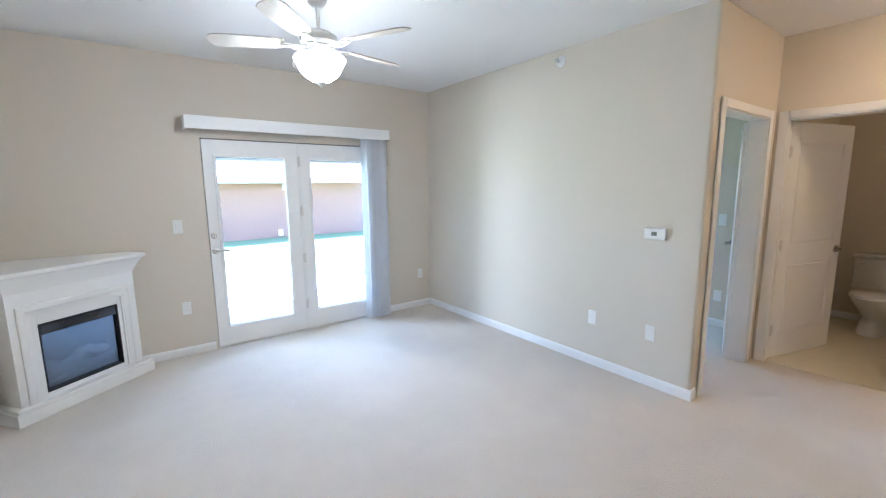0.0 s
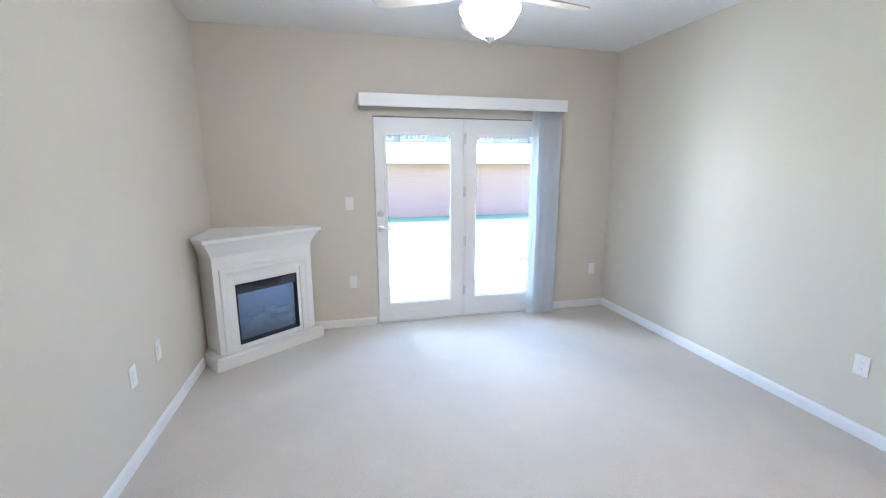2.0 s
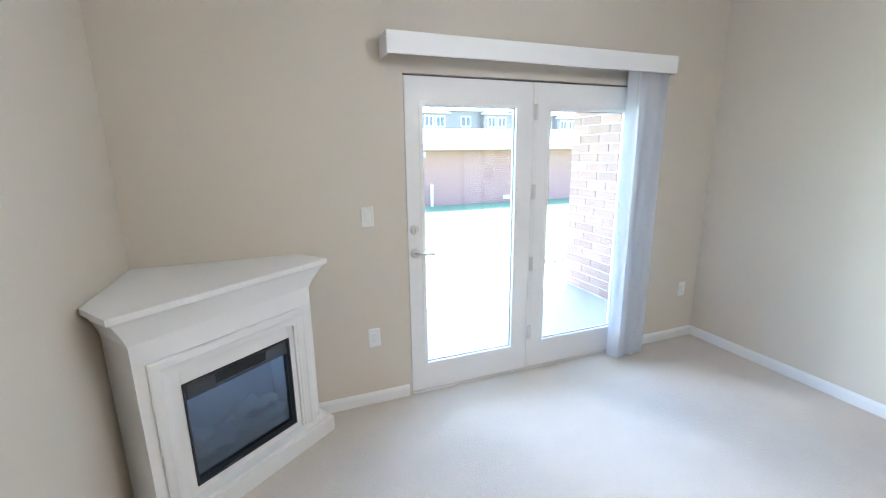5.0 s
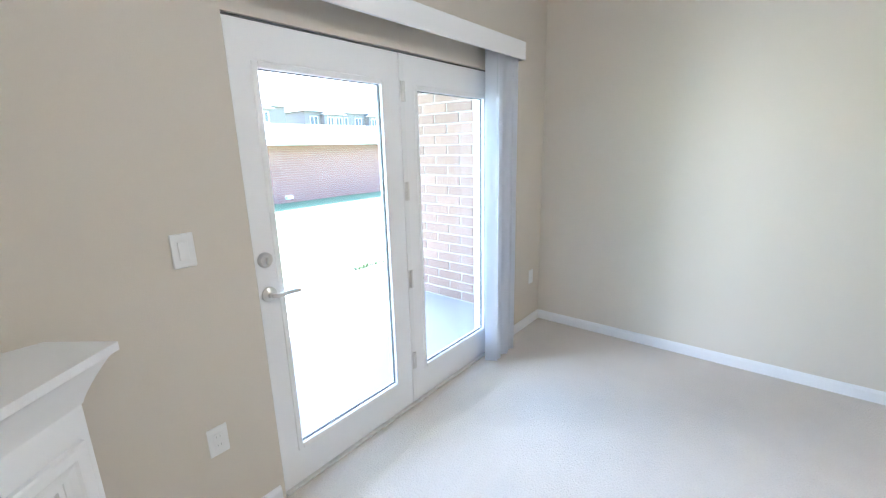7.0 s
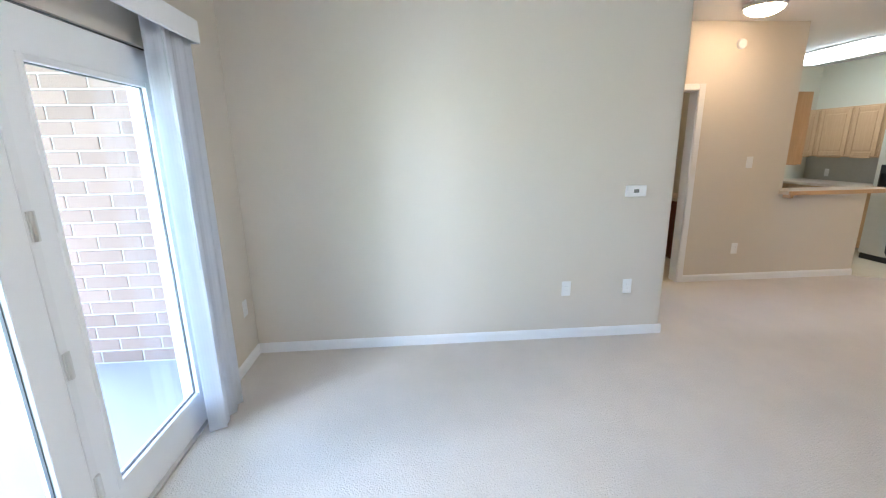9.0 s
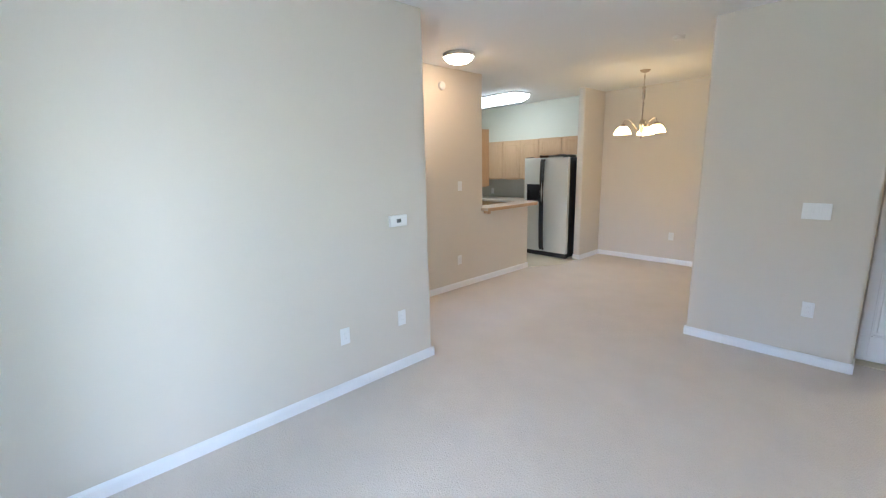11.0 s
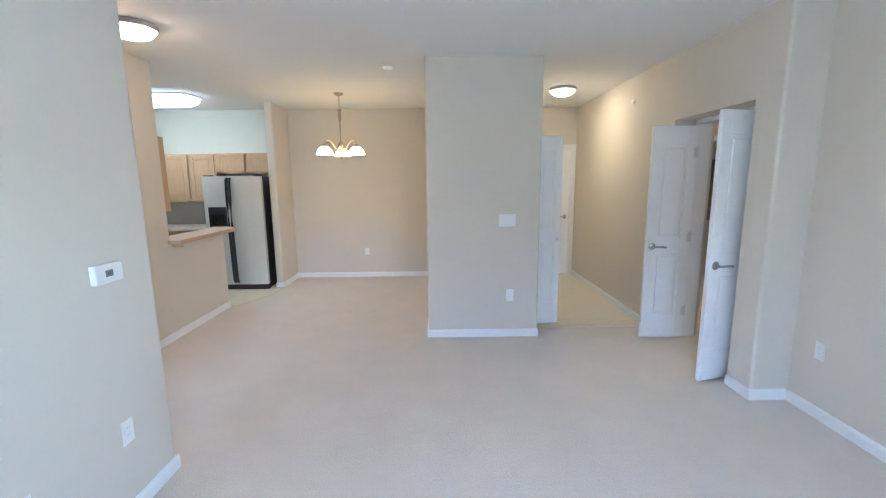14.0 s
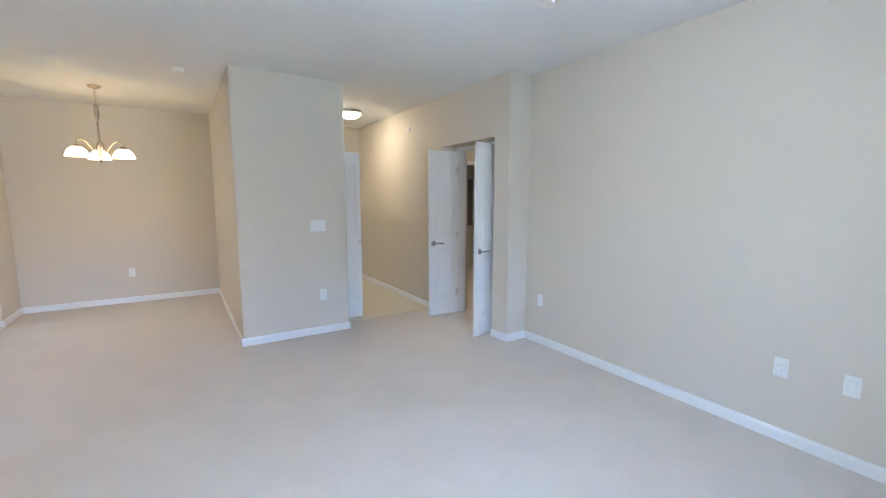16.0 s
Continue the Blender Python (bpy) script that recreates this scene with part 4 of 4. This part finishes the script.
UF = -2.85
cabinet(4.185, 4.63, YS + 0.004, UF, 1.715, 2.01, 1, 1, "short maple wall cabinet above the refrigerator")
cabinet(4.632, 5.095, YS + 0.004, UF, 1.715, 2.01, 1, 1, "short maple wall cabinet above the refrigerator")
for xa, xb in ((5.097, 5.50), (5.502, 5.92), (5.922, 6.42), (6.422, 6.826)):
    cabinet(xa, xb, YS + 0.004, UF, 1.29, 2.005, 1, 1, "tall maple wall cabinet over the kitchen counter")
cabinet(4.56, 5.16, -0.83, -0.504, 1.275, 2.045, 2, -1, "maple wall cabinet with its end panel toward the bar")
cabinet(5.162, 5.92, -0.83, -0.504, 1.60, 2.045, 2, -1, "short maple wall cabinet above the range")
cabinet(5.10, 5.70, YS + 0.004, -2.54, 0.09, 0.87, 2, 1, "maple base cabinet beside the refrigerator", "base_cabinet")
cabinet(5.702, 6.82, YS + 0.004, -2.54, 0.09, 0.87, 3, 1, "maple base cabinet under the kitchen counter", "base_cabinet")
cabinet(4.535, 4.98, -1.50, -0.52, 0.09, 0.87, 1, -1, "maple base cabinet behind the bar wall", "base_cabinet")
ct = B()
box(ct, 5.09, YS + 0.002, 0.872, 6.828, -2.50, 0.91, 0.004)
solid("countertop", ct, M_LAMIN, "speckled tan laminate kitchen countertop", "countertop")
ct = B()
box(ct, 4.525, -1.50, 0.872, 5.0, -0.502, 0.91, 0.004)
solid("countertop", ct, M_LAMIN, "speckled tan laminate countertop behind the bar", "countertop")
solid("backsplash", box(B(), 5.09, YS + 0.0005, 0.912, 6.828, YS + 0.012, 1.288), M_SPLASH, "grey-green backsplash behind the counter", "backsplash", "structure")
bt = B()
bp = [(4.275, -0.47), (4.62, -0.47), (4.62, -1.72), (4.45, -1.74), (4.34, -1.68), (4.285, -1.58)]
prism(bt, bp, 0.972, 1.008)
bar = thing("breakfast_bar", "tan laminate breakfast bar top with a maple edge strip", "bar top")
part("top", bt, M_LAMIN, bar)
ebm = B()
pts = [(4.275, -0.472), (4.285, -1.58), (4.34, -1.68), (4.45, -1.74), (4.62, -1.722)]
for (xa, ya), (xb, yb3) in zip(pts, pts[1:]):
    d = Vector((xb - xa, yb3 - ya))
    n = Vector((d.y, -d.x)).normalized()
    prism(ebm, [(xa, ya), (xb, yb3), (xb + n.x * 0.012, yb3 + n.y * 0.012), (xa + n.x * 0.012, ya + n.y * 0.012)], 0.968, 1.010)
part("wood_edge", ebm, M_MAPLE, bar, "maple edge strip")
part("bracket", box(B(), 4.30, -0.56, 0.93, 4.398, -0.52, 0.970, 0.004), M_MAPLE, bar)
# range behind the bar
rg = thing("range", "black electric range with a rear control panel", "range", pose(5.17, -1.14, 0))
part("body", box(B(), 0, 0, 0.02, 0.75, 0.63, 0.90, 0.006), M_BLACK, rg)
part("cooktop", box(B(), 0.0, 0.0, 0.902, 0.75, 0.60, 0.915, 0.004), M_BLACK, rg)
part("control_panel", box(B(), 0.0, 0.56, 0.916, 0.75, 0.63, 1.08, 0.008), M_BLACK, rg)
for kx in (0.1, 0.2, 0.55, 0.65):
    part("knob", cyl(B(), (kx, 0.55, 1.0), 0.02, 0.02, 16, "y"), M_BLACKPL, rg, smooth=True)
for bx2, by2, r2 in ((0.2, 0.16, 0.09), (0.55, 0.16, 0.075), (0.2, 0.42, 0.075), (0.55, 0.42, 0.09)):
    bm = B()
    for q in range(4):
        rr = r2 * (1 - q * 0.22)
        tube(bm, [(bx2 + rr * math.cos(a), by2 + rr * math.sin(a), 0.921) for a in [2 * math.pi * i / 20 for i in range(21)]], 0.005, 6)
    part("burner", bm, M_BLACKPL, rg, "black coil burner", smooth=True)

# side-by-side refrigerator
rf = thing("refrigerator", "side-by-side stainless refrigerator with black sides and dispenser", "refrigerator", pose(4.23, -2.36, 0))
part("cabinet", box(B(), 0.0, -0.74, 0.02, 0.84, -0.075, 1.655, 0.006), M_BLACK, rf, "black enamel cabinet")
part("toe_grille", box(B(), 0.01, -0.10, 0.0, 0.83, -0.025, 0.075, 0.004), M_BLACKPL, rf, "black toe grille")
GX = 0.455


def fridge_door(x0, x1, cut=None):
    bm = B()
    n = 10
    za, zb = 0.085, 1.66

    def slab(z0, z1, xa, xb):
        pts = [(xa, -0.07)]
        for i in range(n + 1):
            s = i / n
            pts.append((xa + (xb - xa) * s, 0.022 * math.sin(math.pi * (0.12 + 0.76 * ((xa + (xb - xa) * s) - x0) / (x1 - x0))) - 0.018))
        pts.append((xb, -0.07))
        prism(bm, pts, z0, z1)
    if cut:
        ca, cb, cz0, cz1 = cut
        slab(za, cz0, x0, x1)
        slab(cz1, zb, x0, x1)
        slab(cz0, cz1, x0, ca)
        slab(cz0, cz1, cb, x1)
    else:
        slab(za, zb, x0, x1)
    return bm


part("fresh_food_door", fridge_door(0.004, GX - 0.004), M_STEEL, rf, "stainless steel door")
cut = (0.52, 0.775, 0.93, 1.225)
part("freezer_door", fridge_door(GX + 0.004, 0.836, cut), M_STEEL, rf, "stainless steel door")
dp = B()
box(dp, 0.52, -0.07, 0.93, 0.775, -0.055, 1.225)
box(dp, 0.521, -0.055, 0.931, 0.535, 0.006, 1.224)
box(dp, 0.760, -0.055, 0.931, 0.774, 0.006, 1.224)
box(dp, 0.535, -0.055, 0.931, 0.760, 0.006, 0.95)
box(dp, 0.535, -0.055, 1.12, 0.760, 0.007, 1.224)
disp = part("dispenser", dp, M_BLACKPL, rf, "black ice and water dispenser")
part("paddle", box(B(), 0.58, -0.052, 1.00, 0.62, -0.03, 1.12, 0.004), M_BLACK, disp)
part("paddle", box(B(), 0.68, -0.052, 1.00, 0.72, -0.03, 1.12, 0.004), M_BLACK, disp)
for hx in (GX - 0.021, GX + 0.021):
    bm = B()
    tube(bm, [(hx, 0.002, 0.12), (hx, 0.03, 0.16), (hx, 0.045, 0.5), (hx, 0.05, 0.9), (hx, 0.045, 1.3), (hx, 0.03, 1.60), (hx, 0.002, 1.63)], 0.019, 10)
    part("handle", bm, M_BLACKPL, rf, "long black curved handle", smooth=True)
part("hinge_cover", box(B(), 0.02, -0.13, 1.656, 0.12, -0.03, 1.675, 0.004), M_BLACKPL, rf)
part("hinge_cover", box(B(), 0.72, -0.13, 1.656, 0.82, -0.03, 1.675, 0.004), M_BLACKPL, rf)

# ---- bathroom ----
wc = thing("toilet", "white porcelain toilet with closed lid and tank", "toilet", pose(6.47, 1.0, 0, 0, 0, 90))
part("tank", box(B(), -0.23, 0.01, 0.40, 0.23, 0.20, 0.745, 0.025, 3), M_PORC, wc, smooth=True)
part("tank_lid", box(B(), -0.24, 0.005, 0.745, 0.24, 0.215, 0.785, 0.012, 2), M_PORC, wc, smooth=True)


def oval(bm, rings):
    """Lofted ovals: (half width, front, back, z)."""
    loops = []
    for w, f, b, z in rings:
        cy, hy = (f + b) / 2, (f - b) / 2
        loops.append([bm.verts.new((w * math.cos(2 * math.pi * i / 28), cy + hy * math.sin(2 * math.pi * i / 28), z)) for i in range(28)])
    for p, q in zip(loops, loops[1:]):
        for i in range(28):
            bm.faces.new((p[i], p[(i + 1) % 28], q[(i + 1) % 28], q[i]))
    bm.faces.new(list(reversed(loops[0])))
    bm.faces.new(loops[-1])
    return bm


part("bowl", oval(B(), [(0.12, 0.60, 0.12, 0.006), (0.11, 0.58, 0.12, 0.08), (0.10, 0.54, 0.14, 0.17), (0.14, 0.62, 0.14, 0.27), (0.18, 0.70, 0.13, 0.345), (0.19, 0.72, 0.12, 0.39)]), M_PORC, wc, smooth=True)
part("seat", oval(B(), [(0.185, 0.72, 0.21, 0.392), (0.195, 0.73, 0.20, 0.40), (0.19, 0.725, 0.205, 0.412)]), M_PORC, wc, smooth=True)
part("lid", oval(B(), [(0.187, 0.722, 0.20, 0.414), (0.192, 0.727, 0.20, 0.424), (0.17, 0.70, 0.22, 0.436)]), M_PORC, wc, smooth=True)
fl = B()
tube(fl, [(0.17, 0.215, 0.69), (0.17, 0.235, 0.69), (0.12, 0.24, 0.685)], 0.008, 8)
part("flush_lever", fl, M_CHROME, wc, "chrome flush lever", smooth=True)
va2 = thing("vanity", "dark cherry bathroom vanity with a pale top", "vanity", pose(4.66, -0.372, 0))
part("body", box(B(), 0, 0, 0.08, 1.1, 0.50, 0.80, 0.004), M_CHERRY, va2)
part("toe_kick", box(B(), 0.02, 0, 0.006, 1.08, 0.44, 0.08), M_CHERRY, va2)
for k in range(3):
    part("door", box(B(), 0.03 + k * 0.35, 0.501, 0.12, 0.36 + k * 0.35, 0.519, 0.76, 0.006), M_CHERRY, va2)
part("top", box(B(), -0.02, 0, 0.802, 1.12, 0.53, 0.84, 0.006), M_LAMIN, va2, "pale laminate vanity top")
mr = thing("mirror", "frameless bathroom mirror above the vanity", "mirror", pose(4.66, -0.379, 0.95))
part("glass", box(B(), 0, 0, 0, 1.1, 0.006, 0.90), M_MIRROR, mr)
dk = thing("shower_screen", "dark glass shower screen beyond the inner doorway", "shower screen", pose(-2.9, -3.0, 0))
part("screen", box(B(), 0, 0, 0.9, 1.6, 0.02, 1.85), M_DARKROOM, dk)
part("base", box(B(), 0, -0.02, 0, 1.6, 0.04, 0.9), M_WALL, dk)

# ---- outdoors ----
gnd = B()
gv = {}
xs = [-300, -120, -60, -30] + [-20 + 1.5 * i for i in range(41)] + [60, 120, 300]
ys = [-300, -60, 4.93, 6, 7, 8, 9, 10, 11, 12, 13, 14, 15, 16, 17, 18, 19, 20, 22, 30, 50, 120, 400]
for i, x in enumerate(xs):
    for j, y in enumerate(ys):
        f = min(max((y - 7.5) / 12.5, 0), 1)
        z = -0.16 - 0.56 * f * f * (3 - 2 * f) + (0.03 * noise.noise((x * 0.3, y * 0.3, 0)) if 6.5 < y < 30 else 0)
        gv[i, j] = gnd.verts.new((x, y, z))
for i in range(len(xs) - 1):
    for j in range(len(ys) - 1):
        gnd.faces.new((gv[i, j], gv[i + 1, j], gv[i + 1, j + 1], gv[i, j + 1]))
solid("ground", gnd, M_GRASS, "mown green lawn behind the building", "lawn", "structure", smooth=True)
solid("patio_slab", box(B(), -0.6, YN + 0.162, -0.30, 3.35, 7.7, -0.06, 0.01), M_CONC, "pale concrete patio slab outside the doors", "patio", "structure")

# grass blades near the patio edge
random.seed(11)
gb = B()
for k in range(2600):
    x, y = random.uniform(-2, 9), random.uniform(7.65, 12)
    f = min(max((y - 7.5) / 12.5, 0), 1)
    z = -0.165 - 0.56 * f * f * (3 - 2 * f)
    a = random.uniform(0, 6.28)
    w, hh = 0.006, random.uniform(0.035, 0.08)
    dx, dy = math.cos(a) * w, math.sin(a) * w
    lean = random.uniform(-0.02, 0.02)
    v = [gb.verts.new((x - dx, y - dy, z)), gb.verts.new((x + dx, y + dy, z)), gb.verts.new((x + lean, y + lean, z + hh))]
    gb.faces.new(v)
for k in range(1500):
    x, y = random.uniform(-1.5, 7), 7.72 + abs(random.gauss(0, 0.05))
    a, hh = random.uniform(0, 6.28), random.uniform(0.07, 0.15) * (0.6 + 0.6 * noise.noise((x * 1.7, 0, 0)) + 0.3)
    dx, dy = math.cos(a) * 0.007, math.sin(a) * 0.007
    v = [gb.verts.new((x - dx, y - dy, -0.17)), gb.verts.new((x + dx, y + dy, -0.17)), gb.verts.new((x + random.uniform(-0.05, 0.05), y - random.uniform(0, 0.05), -0.17 + hh))]
    gb.faces.new(v)
solid("grass", gb, M_BLADEG, "short mown grass blades on the lawn", "grass", "stuff")

# covered part of the building above the patio and the outer shell
solid("roof_slab", box(B(), -3.6, -3.6, H + 0.13, 7.1, 8.2, H + 0.35), M_SHINGLE, "plain flat roof over the apartment", "roof", "structure")


def brick_grid(parent, w, h, bw=0.295, bh=0.089, joint=0.011, depth=0.03):
    """Running-bond bricks on the plane y = 0 of the parent, x from 0 to w."""
    course = bh + joint
    shapes = {}

    def brick_mesh(L):
        key = round(L, 3)
        if key not in shapes:
            bm = B()
            box(bm, 0, 0, 0, L, depth, bh, 0.004)
            shapes[key] = mesh_of("brick", bm, M_BRICK)
        return shapes[key]
    for c in range(int(h / course)):
        x = -(bw + joint) / 2 if c % 2 else 0.0
        while x < w - 0.02:
            a, b = max(x, 0), min(x + bw, w)
            if b - a > 0.03:
                o = new("brick", brick_mesh(b - a))
                o.parent = parent
                o.matrix_local = Matrix.Translation((a, -random.uniform(0.0, 0.003), c * course + joint))
            x += bw + joint


wing = thing("wing_wall", "red-brown brick wing wall beside the patio", "brick wall", pose(3.235, 6.57, -0.06, 0, 0, -90), "structure")
part("core", box(B(), 0.002, 0.007, -0.2, 1.648, 0.30, 2.85), M_MORTAR, wing, "pale mortar joints")

garage = thing("garage", "low brick garage building with a grey shingled roof", "building", pose(-6, 20.0, -0.78), "")
GL, GH = 46.0, 2.55
part("wall", box(B(), 0, 0.03, 0, GL, 8.0, GH), M_TANMORTAR, garage, "tan mortar behind the bricks")
verts, faces = [], []
for c in range(int(GH / 0.1)):
    x = -0.15 if c % 2 else 0.0
    while x < GL:
        a, b = max(x, 0), min(x + 0.292, GL)
        z0, z1 = c * 0.1 + 0.008, c * 0.1 + 0.1
        k = len(verts)
        verts += [(a, 0.03, z0), (b, 0.03, z0), (b, 0.03, z1), (a, 0.03, z1), (a + 0.004, 0.018, z0 + 0.004), (b - 0.004, 0.018, z0 + 0.004), (b - 0.004, 0.018, z1 - 0.004), (a + 0.004, 0.018, z1 - 0.004)]
        faces += [(k + 4, k + 5, k + 6, k + 7), (k, k + 1, k + 5, k + 4), (k + 1, k + 2, k + 6, k + 5), (k + 2, k + 3, k + 7, k + 6), (k + 3, k, k + 4, k + 7)]
        x += 0.3
bme = bpy.data.meshes.new("bricks")
bme.from_pydata(verts, [], faces)
bme.materials.append(M_PINKBRICK)
bo = new("bricks", bme)
bo.parent = garage
bo["kind"] = "stuff"
part("fascia", box(B(), -0.4, -0.84, GH - 0.02, GL + 0.4, -0.80, GH + 0.17), M_WHITE, garage, "white fascia board")
part("soffit", box(B(), -0.4, -0.80, GH - 0.02, GL + 0.4, 0.03, GH), M_WHITE, garage)
rv = B()
ridge = 0.95
a = [rv.verts.new(p) for p in ((-0.4, -0.87, GH + 0.17), (GL + 0.4, -0.87, GH + 0.17), (GL + 0.4, 8.4, GH + 0.17), (-0.4, 8.4, GH + 0.17), (4.0, 4.0, GH + 0.17 + ridge), (GL - 4.0, 4.0, GH + 0.17 + ridge))]
for f in ((0, 1, 5, 4), (1, 2, 5), (2, 3, 4, 5), (3, 0, 4), (3, 2, 1, 0)):
    rv.faces.new([a[i] for i in f])
part("roof", rv, M_SHINGLE, garage, "grey asphalt shingle roof")
rows_bm = B()
for k in range(24):
    f0 = k / 24
    y0, z0 = -0.87 + 4.87 * f0, GH + 0.17 + ridge * f0
    xa, xb = -0.4 + 4.4 * f0, GL + 0.4 - 4.4 * f0
    v = [rows_bm.verts.new(p) for p in ((xa, y0, z0 + 0.016), (xb, y0, z0 + 0.016), (xb - 0.18, y0 + 4.87 / 24, z0 + ridge / 24 + 0.004), (xa + 0.18, y0 + 4.87 / 24, z0 + ridge / 24 + 0.004), (xa, y0, z0 + 0.002), (xb, y0, z0 + 0.002))]
    rows_bm.faces.new((v[0], v[1], v[2], v[3]))
    rows_bm.faces.new((v[4], v[5], v[1], v[0]))
part("shingle_courses", rows_bm, M_SHINGLE, garage)


def far_house(x, y, w, label):
    hb = thing("apartment_building", label, "building", pose(x, y, -0.8), group="far buildings")
    h = 8.6
    part("wall", box(B(), 0, 0, 0, w, 9, h), M_SIDING, hb)
    rb = B()
    q = [rb.verts.new(p) for p in ((-0.6, -0.6, h), (w + 0.6, -0.6, h), (w + 0.6, 9.6, h), (-0.6, 9.6, h), (4.5, 4.5, h + 2.2), (w - 4.5, 4.5, h + 2.2))]
    for f in ((0, 1, 5, 4), (1, 2, 5), (2, 3, 4, 5), (3, 0, 4), (3, 2, 1, 0)):
        rb.faces.new([q[i] for i in f])
    part("roof", rb, M_SHINGLE, hb)
    part("fascia", box(B(), -0.6, -0.64, h - 0.02, w + 0.6, -0.6, h + 0.2), M_WHITE, hb)
    for bx in range(3, int(w) - 5, 10):
        part("bay", box(B(), bx, -1.1, 0, bx + 4.2, -0.001, h - 0.5), M_SIDING, hb)
        ro = B()
        q = [ro.verts.new(p) for p in ((bx - 0.4, -1.6, h - 0.5), (bx + 4.6, -1.6, h - 0.5), (bx + 4.6, 0.5, h - 0.5), (bx - 0.4, 0.5, h - 0.5), (bx + 2.1, 0.8, h + 0.75))]
        for f in ((0, 1, 4), (1, 2, 4), (2, 3, 4), (3, 0, 4), (3, 2, 1, 0)):
            ro.faces.new([q[i] for i in f])
        part("bay_roof", ro, M_SHINGLE, hb)
        for xx in (bx + 0.55, bx + 2.3):
            wf = B()
            for b4 in ((xx, -1.2, 6.2, xx + 0.12, -1.1, 7.75), (xx + 1.28, -1.2, 6.2, xx + 1.4, -1.1, 7.75), (xx + 0.64, -1.2, 6.32, xx + 0.76, -1.1, 7.63), (xx + 0.12, -1.2, 6.2, xx + 1.28, -1.1, 6.32), (xx + 0.12, -1.2, 7.63, xx + 1.28, -1.1, 7.75)):
                box(wf, *b4)
            win = part("window", wf, M_WHITE, hb, "white framed window")
            part("pane", box(B(), xx + 0.12, -1.14, 6.32, xx + 1.28, -1.105, 7.63), M_WINDOW, win, "dark glass panes")
    n = int(w / 3.2)
    for i in range(n):
        if (0.9 + i * 3.2 - 3) % 10 < 4.2 or (2.5 + i * 3.2 - 3) % 10 < 4.2:
            continue
        for zz in (0.9, 3.6, 6.35):
            xx = 0.9 + i * 3.2
            wf = B()
            for bx in ((xx, -0.08, zz, xx + 0.09, 0.0, zz + 1.5), (xx + 1.5, -0.08, zz, xx + 1.59, 0.0, zz + 1.5), (xx + 0.75, -0.08, zz + 0.09, xx + 0.84, 0.0, zz + 1.41), (xx + 0.09, -0.08, zz, xx + 1.5, 0.0, zz + 0.09), (xx + 0.09, -0.08, zz + 1.41, xx + 1.5, 0.0, zz + 1.5)):
                box(wf, *bx)
            win = part("window", wf, M_WHITE, hb, "white framed window")
            part("pane", box(B(), xx + 0.09, -0.03, zz + 0.09, xx + 1.5, -0.01, zz + 1.41), M_WINDOW, win, "dark glass panes")


def wall_fitting(name, label, x, z, w, h, d):
    """A small white fitting on the garage wall with a lip round its face."""
    t = thing(name, label, name.replace("_", " "), pose(x, 20.018, z))
    part("case", box(B(), -w / 2, -d, 0, w / 2, 0, h, 0.012), M_WHITE, t)
    part("lip", box(B(), -w / 2 - 0.02, -0.02, -0.02, w / 2 + 0.02, -0.004, h + 0.02, 0.006), M_WHITE, t)


wall_fitting("wall_lamp", "small white lamp box under the garage eave", 5.79, 1.45, 0.16, 0.2, 0.14)
wall_fitting("utility_box", "low white utility box on the garage wall", 5.49, -0.62, 0.16, 0.24, 0.15)
wall_fitting("utility_box", "wide white utility box on the garage wall", 9.96, -0.55, 0.30, 0.13, 0.15)
pp = thing("vent_pipe", "white upright vent pipe against the garage wall", "pipe", pose(6.14, 19.93, -0.74))
part("pipe", cyl(B(), (0, 0, 0.45), 0.06, 0.9, 16), M_WHITE, pp, smooth=True)
part("cap", lathe(B(), [(0.06, 0.88), (0.085, 0.89), (0.085, 0.95), (0.03, 0.98)], 16), M_WHITE, pp, smooth=True)

far_house(-4, 62, 40, "grey two-storey apartment building with white windows")
far_house(42, 66, 34, "grey two-storey apartment building with white windows")

# bricks of the wing wall
random.seed(7)
brick_grid(wing, 1.65, 2.85)
